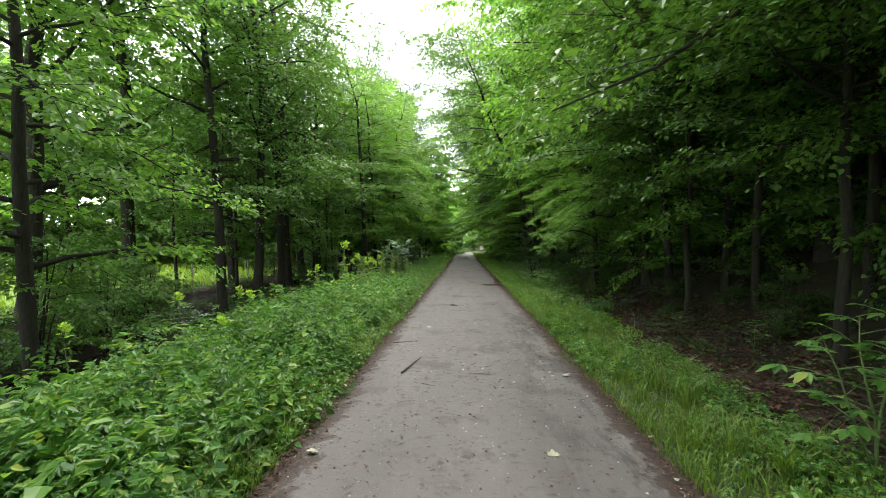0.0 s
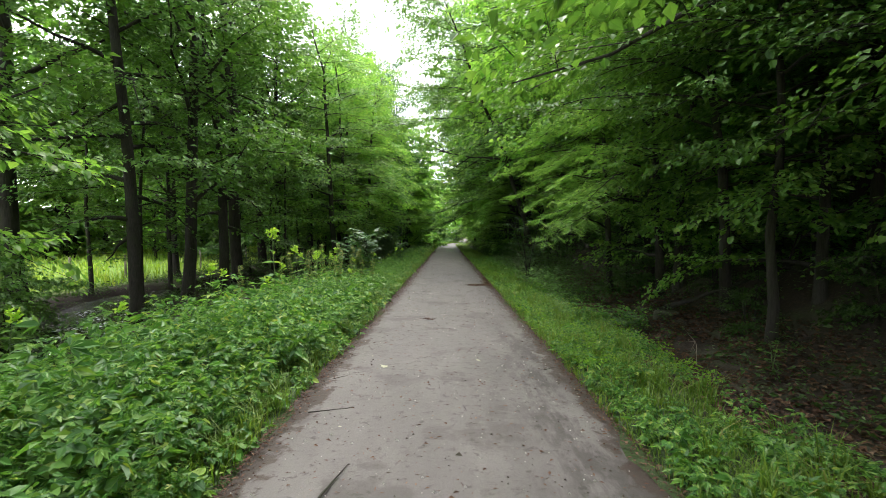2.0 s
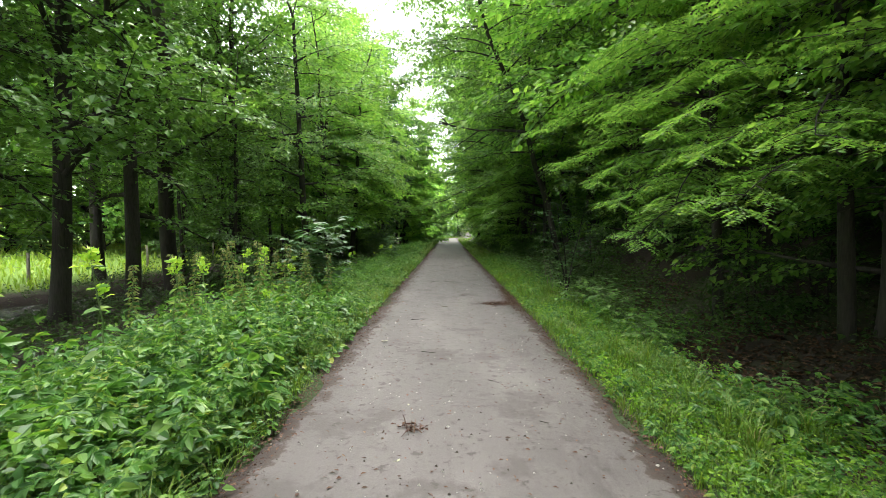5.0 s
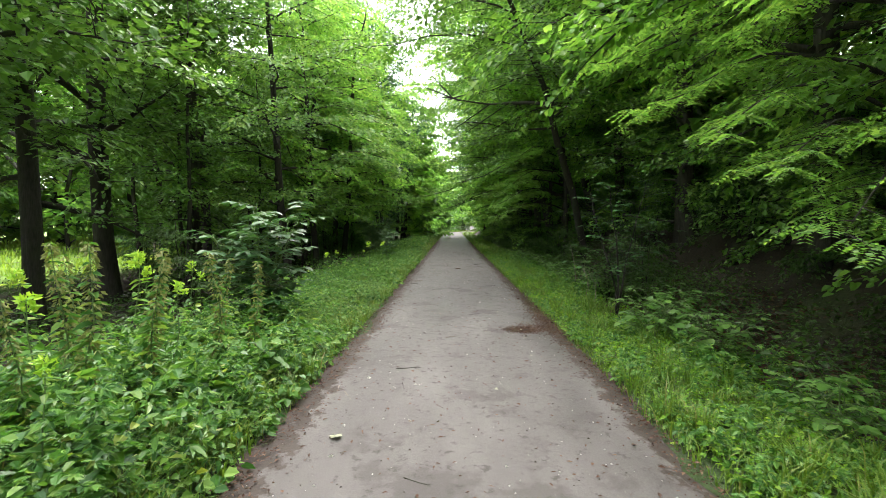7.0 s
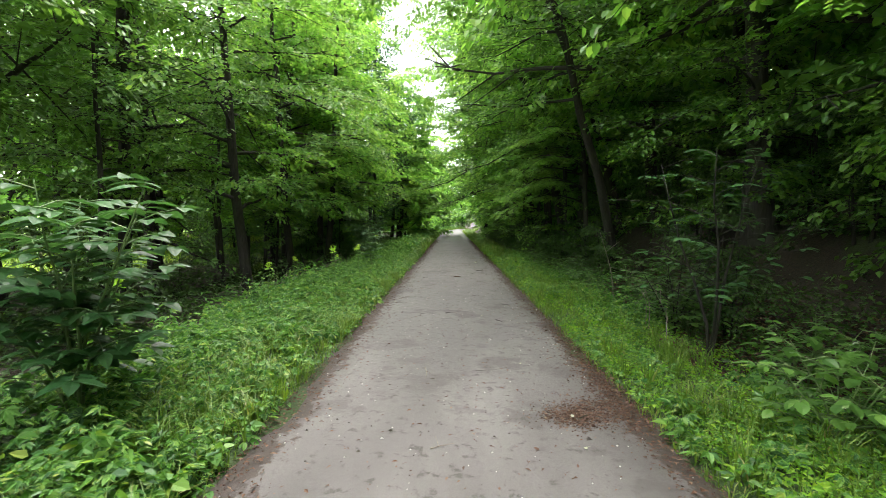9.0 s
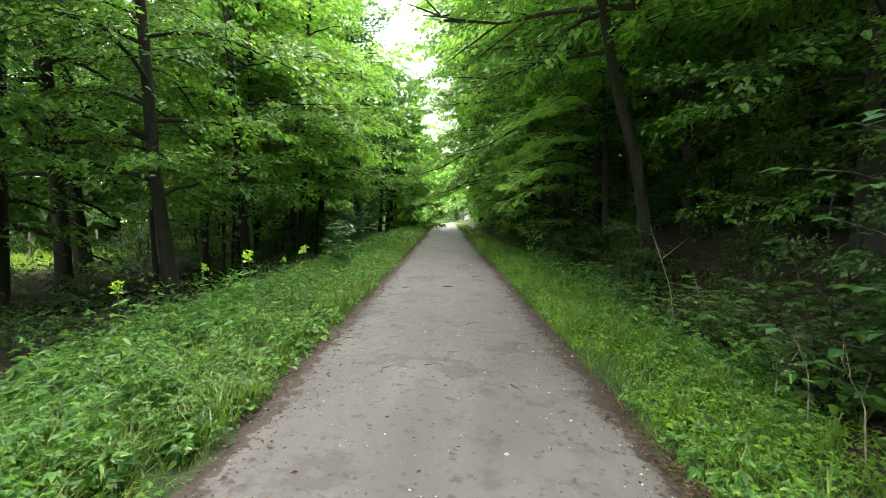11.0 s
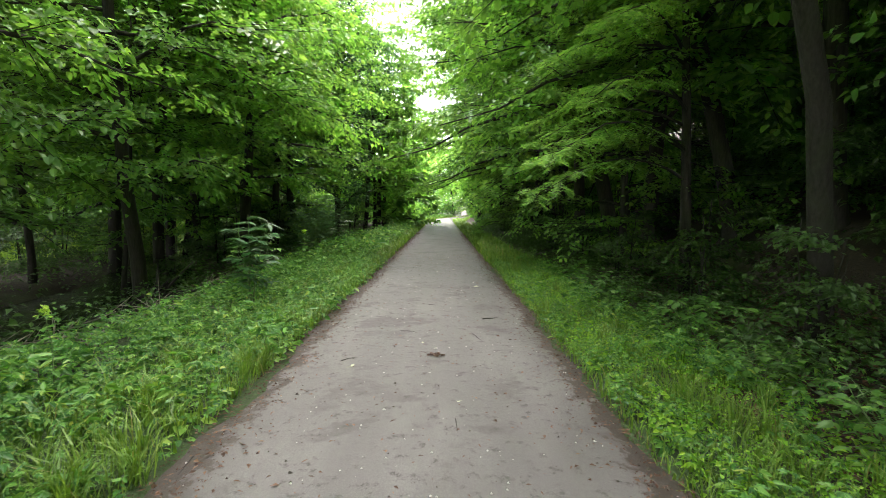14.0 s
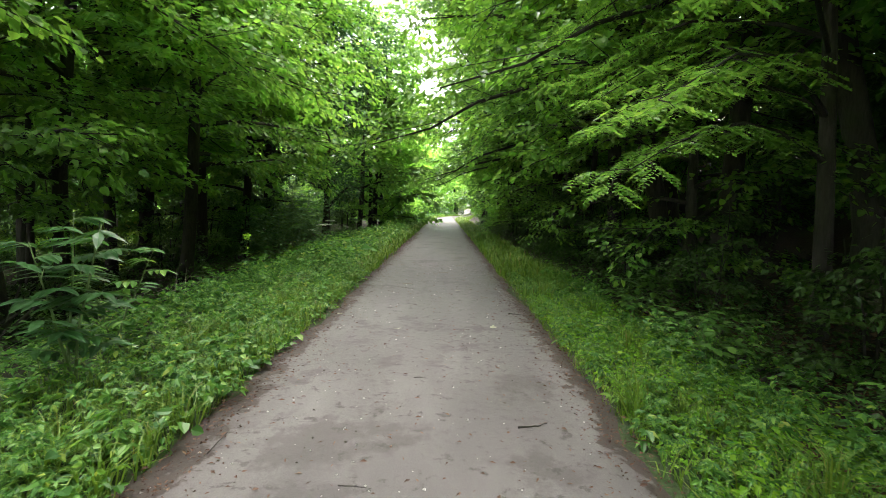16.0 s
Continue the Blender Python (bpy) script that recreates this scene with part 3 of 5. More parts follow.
# The two at negative y are out of view, added to cover the sky.
for x, y, turn, size in ((6.2, 32.5, 5, 0.95), (8.2, 17.0, -15, 0.95), (6.8, 9.2, 10, 0.95), (6.4, 3.6, -12, 0.95), (6.6, -2.5, 15, 0.95), (6.0, -8.5, 0, 1.0),
                         (5.2, 36.5, 4, 1.12), (5.0, 42.5, -10, 1.0), (4.8, 48.5, 8, 1.0), (5.0, 54.5, -6, 1.05)):
    plant(arching_beech, x, y, turn, size, "beeches leaning over the path")
for x, y, turn, size in ((6.0, 19.6, 30, 1.15), (6.3, 24.6, -20, 1.1), (6.6, 30.6, 0, 1.0), (5.1, 34.6, 140, 0.95), (4.9, 39.0, 20, 1.0), (4.7, 44.6, -30, 1.0), (4.6, 50.6, 60, 1.05), (4.6, 57.0, -10, 1.05), (4.6, 64.0, 30, 1.05), (4.8, 72.0, 170, 1.05)):
    plant(verge_beech, x, y, turn, size, "beeches arching over the path")
for x, y, turn, size in ((5.3, 14.4, 0, 0.85), (5.6, 10.6, 140, 0.85), (5.9, 17.6, 60, 0.95), (6.4, 7.0, 220, 0.9), (6.6, 13.0, 300, 1.0), (7.6, 10.0, 30, 1.1), (7.6, 16.0, 190, 1.1), (8.6, 12.6, 90, 1.2), (7.9, 4.6, 10, 1.1)):
    plant(hornbeam, x, y, turn, size, "hornbeams on the bank")
for model, x, y, turn, size in (
    (beech, 8.6, 21.8, 60, 0.9),
    (hornbeam, 6.0, 24.8, 20, 0.9), (beech, 7.2, 27.5, 200, 1.0), (hornbeam, 4.6, 34.5, 300, 1.05),
    (beech, 6.2, 38.5, 320, 1.0), (hornbeam, 4.5, 40.5, 90, 1.1), (beech, 6.0, 46.5, 40, 1.0), (beech, 8.1, 52.8, 180, 1.1), (hornbeam, 4.6, 50.0, 200, 1.2),
    # Beeches at y -1.5 and -5.5 are unseen additions that block light.
    (far_tree, 9.6, 6.0, 150, 0.95), (beech, 7.4, 12.0, 10, 0.9), (far_tree, 11.5, 6.0, 60, 1.0), (far_tree, 11.0, 12.5, 330, 1.0), (beech, 5.9, -1.5, 90, 0.85),
    (beech, 8.2, 9.0, 280, 1.0), (beech, 8.8, 15.0, 100, 1.1), (beech, 7.8, 2.0, 230, 1.0), (far_tree, 9.4, 35.0, 250, 1.1), (beech, 7.6, -5.5, 30, 1.0),
):
    plant(model, x, y, turn, size, "trees on the bank")

g = np.random.default_rng(40)
for i in range(46):
    plant((far_tree, far_light)[i % 5 == 0], g.uniform(9.4, 17), -8 + 80 * (i + g.uniform(0, 1)) / 46, g.uniform(0, 360), g.uniform(0.75, 1.1), "woodland on the bank")
for i in range(26):
    side = 1 if i % 2 else -1
    y = 56 + 62 * (i // 2 + g.uniform(0, 1)) / 13
    x = path_bend(y) + side * g.uniform(3.9, 5.6)
    plant((far_tree, far_light)[i % 7 != 0], x, y, g.uniform(0, 360), g.uniform(0.7, 1.0), "woodland along the path")
for i in range(34):
    plant((far_tree, far_light)[i % 3 == 0], g.uniform(-34, -24), 2 + 100 * (i + g.uniform(0, 1)) / 34, g.uniform(0, 360), g.uniform(0.9, 1.3), "woodland past the meadow")
for i in range(13):
    plant((far_tree, far_light)[i % 4 == 0], g.uniform(-21, -16.5), 36 + 30 * (i + g.uniform(0, 1)) / 13, g.uniform(0, 360), g.uniform(0.7, 0.95), "woodland past the stream")
for i in range(14):
    plant((far_tree, far_light)[i % 4 == 0], g.uniform(-30, -23), 6 + 50 * (i + g.uniform(0, 1)) / 14, g.uniform(0, 360), g.uniform(0.8, 1.0), "woodland past the meadow")
for i in range(16):
    plant((far_tree, far_light)[i % 3 != 0], -26 + 40 * i / 15 + g.uniform(-1, 1), 113 + g.uniform(0, 10) + 8 * abs(i - 9) / 7, g.uniform(0, 360), g.uniform(0.8, 1.2), "woodland past the bend")
# Extra row behind the start, never in view, to close off the sky.
for i in range(7):
    plant(far_tree, -12 + 28 * i / 6 + g.uniform(-1, 1), -16 + g.uniform(-6, 0), g.uniform(0, 360), 1.0, "woodland behind")

for i in range(16):
    plant((far_tree, far_light)[i % 2], -25 + 17 * (i + g.uniform(0, 1)) / 16, g.uniform(60, 82), g.uniform(0, 360), g.uniform(0.6, 0.9), "woodland past the stream")

# Thickets that close the view under the crowns.
g = np.random.default_rng(41)
for i in range(34):
    y = 1.0 + 36 * (i + g.uniform(0, 1)) / 34
    plant(thicket, g.uniform(6.2, 8.2) + 1.6 * (i % 2), y, g.uniform(0, 360), g.uniform(0.55, 0.95), "thicket on the bank")
for i in range(26):
    y = 40 + 34 * (i + g.uniform(0, 1)) / 26
    plant(thicket, (-8.0 - g.uniform(0, 5), 5.4 + g.uniform(0, 1.5))[i % 2], y, g.uniform(0, 360), g.uniform(0.7, 1.1), "thicket along the path")
for i in range(30):
    plant(thicket, -23 + 18.5 * g.uniform(0, 1), 62 + 48 * (i + g.uniform(0, 1)) / 30, g.uniform(0, 360), g.uniform(0.8, 1.4), "thicket past the stream")
for i in range(16):
    y = 90 + 30 * (i + g.uniform(0, 1)) / 16
    plant(thicket, path_bend(y) + (-g.uniform(3.4, 11), g.uniform(3.6, 9))[i % 2], y, g.uniform(0, 360), g.uniform(0.9, 1.3), "thicket at the bend")
for i in range(22):
    plant(thicket, g.uniform(-32, -25), 6 + 54 * (i + g.uniform(0, 1)) / 22, g.uniform(0, 360), g.uniform(0.7, 1.2), "thicket past the meadow")

for x, y, turn, size in ((-8.2, 10.4, 0, 0.6), (-8.9, 12.2, 80, 0.6), (-9.7, 13.8, 200, 0.6), (-8.0, 8.4, 300, 0.7), (-10.6, 12.6, 20, 0.8)):
    plant(thicket, x, y, turn, size, "thicket by the stream")

# Shrubs in the shade on both sides.
for x, y, turn, size in ((-6.2, 22.4, 90, 0.6), (-10.2, 27.8, 10, 0.8), (-7.9, 28.2, 200, 0.8),
                         (-6.4, 34.0, 250, 0.8), (-11.6, 36.0, 320, 1.0), (-7.2, 38.4, 80, 1.0), (-6.6, 42.0, 190, 1.1), (-8.6, 45.0, 190, 1.2), (-6.2, 56.0, 300, 1.3), (-12.4, 30.4, 15, 1.1), (-12.6, 38.5, 75, 1.2), (-11.8, 42.0, 140, 1.1), (-12.0, 47.5, 200, 1.3), (-10.4, 52.0, 200, 1.4)):
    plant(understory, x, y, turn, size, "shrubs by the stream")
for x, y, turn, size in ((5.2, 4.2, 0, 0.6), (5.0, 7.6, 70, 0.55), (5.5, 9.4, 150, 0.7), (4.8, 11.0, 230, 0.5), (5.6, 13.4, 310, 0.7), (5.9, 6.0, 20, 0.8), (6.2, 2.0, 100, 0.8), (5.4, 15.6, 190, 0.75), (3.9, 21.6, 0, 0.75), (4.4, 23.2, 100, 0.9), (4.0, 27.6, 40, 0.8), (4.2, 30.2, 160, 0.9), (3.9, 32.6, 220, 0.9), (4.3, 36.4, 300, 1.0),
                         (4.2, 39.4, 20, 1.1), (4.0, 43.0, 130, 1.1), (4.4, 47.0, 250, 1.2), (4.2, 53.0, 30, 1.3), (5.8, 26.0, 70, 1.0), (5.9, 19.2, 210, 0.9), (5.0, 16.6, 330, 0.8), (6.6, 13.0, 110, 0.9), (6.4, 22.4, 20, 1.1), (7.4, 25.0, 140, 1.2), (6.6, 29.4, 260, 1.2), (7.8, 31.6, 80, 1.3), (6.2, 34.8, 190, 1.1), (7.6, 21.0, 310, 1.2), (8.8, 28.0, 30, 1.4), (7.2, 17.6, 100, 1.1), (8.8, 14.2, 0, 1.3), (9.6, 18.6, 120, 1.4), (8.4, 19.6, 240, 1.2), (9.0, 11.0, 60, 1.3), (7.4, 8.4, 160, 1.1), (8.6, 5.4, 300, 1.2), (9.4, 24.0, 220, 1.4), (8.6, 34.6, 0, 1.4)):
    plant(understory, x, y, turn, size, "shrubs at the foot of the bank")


# ---- verge plants ----
def scatter(n, x0, x1, y0, y1, power=1.0):
    """Random places, denser towards y0."""
    x = rng.uniform(x0, x1, n)
    y = y0 + (y1 - y0) * rng.uniform(0, 1, n) ** power
    return x, y


def grass_strip(name, n, x0, x1, y0, y1, low, high, label, material=None, width=0.007, power=1.0):
    x, y = scatter(n, x0, x1, y0, y1, power)
    keep = ripple(x * 2.1 + 5, y * 2.3) > rng.uniform(-1.1, -0.2, n)
    x, y = x[keep] + path_bend(y[keep]), y[keep]
    m = len(x)
    s = Soup()
    turn = rng.uniform(0, 2 * np.pi, m)
    bend = rng.uniform(0.25, 1.5, m)
    h = rng.uniform(low, high, m) * (1 + 0.35 * ripple(x * 1.1, y * 1.2))
    grass_blades(s, np.stack((x, y, ground_z(x, y) - 0.01), 1), np.stack((np.cos(turn), np.sin(turn)), 1) * bend[:, None], h, width * rng.uniform(0.7, 1.4, m))
    return tagged(part(name, s, material or grass_leaf), label, "grass", kind="stuff")


def grass_tufts(name, n, x0, x1, y0, y1, low, high, label):
    """Tufts of long grass whose blades arch outwards from one root."""
    x, y = scatter(n, x0, x1, y0, y1, 1.1)
    tall = rng.uniform(low, high, n)
    per = 34
    i = np.repeat(np.arange(n), per)
    m = n * per
    turn = rng.uniform(0, 2 * np.pi, m)
    away = rng.uniform(0.2, 1.5, m)
    px, py = x[i] + path_bend(y[i]) + rng.normal(0, 0.035, m), y[i] + rng.normal(0, 0.035, m)
    s = Soup()
    grass_blades(s, np.stack((px, py, ground_z(px, py) - 0.01), 1), np.stack((np.cos(turn), np.sin(turn)), 1) * away[:, None], tall[i] * rng.uniform(0.55, 1.1, m), 0.0095 * rng.uniform(0.6, 1.3, m))
    return tagged(part(name, s, grass_leaf), label, "grass", kind="stuff")


def herb_cover(name, n, x0, x1, y0, y1, low, high, leaf, label, material, per=9, power=1.0, full=True, patchy=1.2):
    """Leafy herbs: stems with leaves that spread outwards at several heights, in patches of differing size."""
    x, y = scatter(n, x0, x1, y0, y1, power)
    keep = (ripple(x * 0.9 + 2, y * 0.8 + 1) > rng.uniform(-patchy, -0.1, n)) & (np.abs(x - stream_x(y)) > 1.25)
    x, y = x[keep] + path_bend(y[keep]), y[keep]
    m = len(x)
    patch = 1 + 0.35 * ripple(x * 0.7, y * 0.6)
    h = rng.uniform(low, high, m) * patch
    grown = leaf * rng.choice((0.5, 0.7, 0.9, 1.25), m, p=(0.25, 0.35, 0.3, 0.1))
    s = Soup()
    root = np.stack((x, y, ground_z(x, y)), 1)
    i = np.repeat(np.arange(m), per)
    f = np.tile(np.linspace(0.3, 1.0, per), m) + rng.normal(0, 0.05, m * per)
    az = np.tile(np.arange(per) * 2.4, m) + np.repeat(rng.uniform(0, 6.28, m), per) + rng.normal(0, 0.3, m * per)
    outward = np.stack((np.cos(az), np.sin(az), rng.normal(0.1, 0.25, m * per)), 1)
    lean = np.repeat(rng.normal(0, 0.12, (m, 2)), per, 0)
    stalk = grown[i] * rng.uniform(0.2, 1.0, m * per) * (1.3 - 0.8 * f)
    pos = root[i] + UP * (h[i] * f)[:, None] + outward * stalk[:, None]
    pos[:, :2] += lean * (h[i] * f)[:, None]
    L = grown[i] * rng.uniform(0.65, 1.2, m * per) * (1.2 - 0.5 * f)
    head = unit(outward - UP * rng.uniform(0, 0.45, m * per)[:, None])
    normal = unit(UP + rng.normal(0, 0.42, (m * per, 3)))
    if full == "lobed":
        side = unit(np.cross(head, normal))
        for turn in (-1.25, -0.65, 0.0, 0.65, 1.25):
            size = L * (1.05 - 0.32 * abs(turn))
            blades(s, pos, head * math.cos(turn) + side * math.sin(turn), normal, size, size * 0.42, 0.12, 0.2, turn == 0.0)
    elif full:
        side = unit(np.cross(head, normal))
        three = np.repeat(rng.uniform(0, 1, m) < 0.5, per)
        blades(s, pos, head, normal, L, L * rng.uniform(0.5, 0.95, m * per), 0.13, 0.22, True)
        for sign in (-1, 1):
            way = unit(head * 0.35 + side * sign)
            blades(s, pos[three], way[three], normal[three], 0.75 * L[three], 0.42 * L[three], 0.14, 0.2)
    else:
        blades(s, pos, head, normal, L, L * rng.uniform(0.45, 0.75, m * per), 0.16, 0.2)
    return tagged(part(name, s, material), label, "undergrowth", kind="stuff")


VERGE = "fresh green grass on the verge beside the path"
grass_strip("verge_grass", 30000, 1.4, 2.5, -1.0, 36, 0.06, 0.2, VERGE, width=0.009, power=1.15)
grass_tufts("grass_tufts", 330, 1.52, 2.75, -0.5, 36, 0.2, 0.42, "long arching grass tufts on the verge")
grass_tufts("grass_tufts", 420, -2.4, -1.45, -0.5, 36, 0.18, 0.38, "long arching grass tufts at the edge of the path")
grass_strip("verge_grass", 11000, 1.38, 2.9, 36, 120, 0.18, 0.38, VERGE, width=0.03, power=1.4)
grass_strip("verge_grass", 30000, -2.8, -1.44, -1.0, 36, 0.08, 0.28, "long green grass along the edge of the path", width=0.009, power=1.15)
grass_strip("verge_grass", 11000, -3.4, -1.38, 36, 120, 0.2, 0.42, "long green grass along the edge of the path", width=0.03, power=1.4)
grass_strip("meadow_grass", 20000, -34, -12.8, -4, 70, 0.25, 0.6, "meadow grass past the stream, pale green as if sunlit", sunlit_meadow_leaf, 0.05)
herb_cover("herb_layer", 2300, -4.5, -1.62, -1.0, 17.5, 0.2, 0.62, 0.115, "dense green herbs with broad leaves beside the path", herb_leaf, 11, 1.15)
herb_cover("herb_layer", 2300, -4.5, -1.58, -1.0, 17.5, 0.2, 0.68, 0.12, "dense green herbs with jagged leaves beside the path", herb_leaf, 10, 1.15, "lobed")
herb_cover("tall_herbs", 620, -4.4, -1.95, -1.0, 12.5, 0.45, 0.88, 0.16, "tall herbs with large jagged leaves beside the path", herb_leaf, 11, 1.1, "lobed", 0.5)
herb_cover("tall_herbs", 260, -4.2, -2.1, 12.5, 27.0, 0.35, 0.7, 0.13, "tall herbs with large jagged leaves beside the path", herb_leaf, 10, 1.0, "lobed", 0.3)
herb_cover("herb_layer", 2900, -4.1, -1.6, 16, 36, 0.12, 0.42, 0.1, "low green herbs and nettles beside the path", herb_leaf, 9, 1.1, "lobed")
herb_cover("herb_layer", 1500, -1.9, -1.42, -1.0, 36, 0.05, 0.22, 0.085, "low weeds at the edge of the path", herb_leaf, 8, 1.1)
herb_cover("herb_layer", 2400, -4.6, -1.8, 36, 110, 0.25, 0.55, 0.22, "dense green herbs with broad leaves beside the path", herb_leaf, 7, 1.5, False)
herb_cover("herb_layer", 3600, 1.46, 3.1, -1.0, 36, 0.06, 0.24, 0.085, "low leafy weeds among the grass", herb_leaf, 8, 1.1, "lobed", 0.6)
herb_cover("ground_elder", 6500, 1.5, 3.3, 9.0, 34, 0.05, 0.17, 0.062, "low bright green small-leaved plants covering the verge", lime_leaf, 8, 0.9, False, 0.9)
herb_cover("herb_layer", 620, 2.3, 3.7, 12, 36, 0.12, 0.48, 0.115, "leafy weeds at the foot of the bank", herb_leaf, 10, 1.0, "lobed", 0.4)
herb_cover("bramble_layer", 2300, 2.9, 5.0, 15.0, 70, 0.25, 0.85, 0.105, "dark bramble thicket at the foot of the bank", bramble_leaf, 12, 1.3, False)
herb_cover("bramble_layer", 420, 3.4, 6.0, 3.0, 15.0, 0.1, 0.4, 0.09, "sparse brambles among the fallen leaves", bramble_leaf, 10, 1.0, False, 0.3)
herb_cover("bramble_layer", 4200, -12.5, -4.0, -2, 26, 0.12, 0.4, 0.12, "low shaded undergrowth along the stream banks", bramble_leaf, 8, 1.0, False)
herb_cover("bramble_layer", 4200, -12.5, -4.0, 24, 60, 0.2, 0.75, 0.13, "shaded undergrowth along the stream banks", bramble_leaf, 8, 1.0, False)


def leaf_litter(name, n, x0, x1, y0, y1, leaf, label, material, gap=-0.5, power=1.0, lift=0.012):
    x, y = scatter(n, x0, x1, y0, y1, power)
    keep = ripple(x * 0.8 + 9, y * 0.7) > gap
    x, y = x[keep], y[keep]
    m = len(x)
    az = rng.uniform(0, 2 * np.pi, m)
    s = Soup()
    L = leaf * rng.uniform(0.6, 1.3, m)
    blades(s, np.stack((x, y, ground_z(x, y) + rng.uniform(0.2, 1, m) * lift), 1), np.stack((np.cos(az), np.sin(az), rng.normal(0.05, 0.2, m)), 1),
           unit(UP + rng.normal(0, 0.35, (m, 3))), L, L * rng.uniform(0.45, 0.7, m), 0.25, 0.1)
    return tagged(part(name, s, material), label, "leaf litter", kind="stuff")


leaf_litter("leaf_litter", 30000, 2.5, 5.2, -1.0, 34, 0.075, "reddish-brown fallen leaves at the foot of the bank", dead_leaf, -0.6, 1.2, 0.04)


# ---- single plants ----
def stand(root, x, y, turn=0.0, size=1.0, sink=0.02):
    root.matrix_basis = pose(x, y, float(ground_z(x, y)) - sink, 0, 0, turn) @ Matrix.Scale(size, 4)
    return root


def stalk_plant(seed, height):
    """A tall herb: a stem with opposite leaves and a yellow-green flower head."""
    g = np.random.default_rng(seed)
    root = new("flowering_stalk")
    stem, leaf, head = Soup(), Soup(), Soup()
    t = np.linspace(0, 1, 6)
    way = np.cumsum(g.normal(0, 0.025, (6, 2)), 0)
    pts = np.stack((way[:, 0], way[:, 1], height * t), 1)
    tube(stem, pts, 0.006 * (1.2 - 0.7 * t), 5)
    base, out, size = [], [], []
    for i in range(7):
        f = 0.2 + 0.72 * i / 6
        p = np.array([np.interp(f, t, pts[:, c]) for c in range(3)])
        for side in (0, math.pi):
            a = i * 1.57 + side + g.normal(0, 0.2)
            base.append(p)
            out.append((math.cos(a), math.sin(a), g.normal(0.1, 0.15)))
            size.append(0.15 * (1.15 - 0.7 * f) * g.uniform(0.8, 1.2))
    size = np.array(size)
    blades(leaf, np.array(base), np.array(out), unit(UP + g.normal(0, 0.2, (len(base), 3))), size, size * 0.5, 0.16, 0.25, True)
    n = 46
    a, e = g.uniform(0, 6.28, n), g.uniform(-0.2, 1.2, n)
    d = np.stack((np.cos(a) * np.cos(e), np.sin(a) * np.cos(e), np.sin(e)), 1)
    centre = pts[-1] + np.stack((g.normal(0, 0.022, n), g.normal(0, 0.022, n), g.uniform(-0.09, 0.02, n)), 1)
    L = g.uniform(0.03, 0.06, n)
    blades(head, centre, d, unit(np.cross(d, g.normal(0, 1, (n, 3)))), L, L * 0.55, 0.2, 0.1)
    part("stem", stem, stem_green, root, smooth=True)
    part("foliage", leaf, herb_leaf, root)
    part("flower_head", head, flower_yellow, root, "yellow-green bracts at the tip")
    return tagged(root, "tall green herb with a yellow-green flower head on the verge", "wild flower", "flowering stalks on the verge")


def leafy_plant(name, seed, height, stems, shoots, leaflets, leaflet, look_of, label, category, wide=0.5, narrow=0.5, woody=None, palmate=False):
    """A sapling or shrub: stems that carry leaves, each of several leaflets in pairs along a stalk or like fingers of a palm."""
    g = np.random.default_rng(seed)
    root = new(name)
    crown = Soup()
    for s in range(stems):
        wood = Soup()
        az = 6.28 * s / stems + g.uniform(-0.5, 0.5)
        lean = wide * height * (g.uniform(0.3, 0.6) if stems > 1 else 0.06)
        t = np.linspace(0, 1, 6)
        top = height * g.uniform(0.75, 1.0) if s else height
        pts = np.stack((math.cos(az) * lean * t ** 1.4, math.sin(az) * lean * t ** 1.4, top * t), 1) + np.cumsum(g.normal(0, 0.012 * height, (6, 3)), 0) * (t[:, None] > 0)
        tube(wood, pts, (0.005 + 0.0055 * height) * (1.1 - 0.85 * t), 6)
        stem = part("stem", wood, woody or stem_green, root, smooth=True)
        for i in range(shoots):
            f = 0.28 + 0.72 * (i + 0.5) / shoots
            p = np.array([np.interp(f, t, pts[:, c]) for c in range(3)])
            a = i * 2.4 + az
            reach = wide * height * 0.5 * (1.25 - 0.75 * f) * g.uniform(0.7, 1.2)
            d = unit(np.array((math.cos(a), math.sin(a), g.normal(0.4, 0.15))))
            tip = p + d * reach - np.array((0, 0, 0.12 * reach))
            shoot = Soup()
            tube(shoot, np.stack((p, p + d * reach * 0.5, tip)), np.array((0.005, 0.004, 0.002)), 4)
            part("shoot", shoot, woody or stem_green, stem, smooth=True)
            if palmate:
                fans = [(p + (tip - p) * q, q) for q in (0.55, 1.0)]
                for o, q in fans:
                    turns = np.linspace(-1.5, 1.5, leaflets)
                    ahead = math.atan2(d[1], d[0]) + g.normal(0, 0.5)
                    way = np.stack((np.cos(ahead + turns), np.sin(ahead + turns), np.full(leaflets, g.normal(-0.15, 0.15))), 1)
                    size = leaflet * (1.1 - 0.35 * np.abs(turns)) * g.uniform(0.7, 1.15)
                    up = unit(UP + g.normal(0, 0.2, 3))
                    blades(crown, np.repeat(o[None], leaflets, 0), way, np.repeat(up[None], leaflets, 0), size, size * narrow, 0.05, 0.12, "fine")
            else:
                k = leaflets // 2
                q = np.repeat(np.linspace(0.3, 0.98, k), 2)[:, None]
                side = np.tile((1.0, -1.0), k)[:, None]
                across = unit(np.cross(d, UP))
                base = np.concatenate((p + (tip - p) * q, tip[None]))
                way = np.concatenate((d * 0.45 + across * side - UP * 0.2, (d - UP * 0.35)[None]))
                n = len(base)
                size = leaflet * g.uniform(0.75, 1.2, n)
                blades(crown, base, way, unit(UP + g.normal(0, 0.18, (n, 3))), size, size * narrow, 0.08, 0.2, "fine")
    part("foliage", crown, look_of, root)
    return tagged(root, label, category)


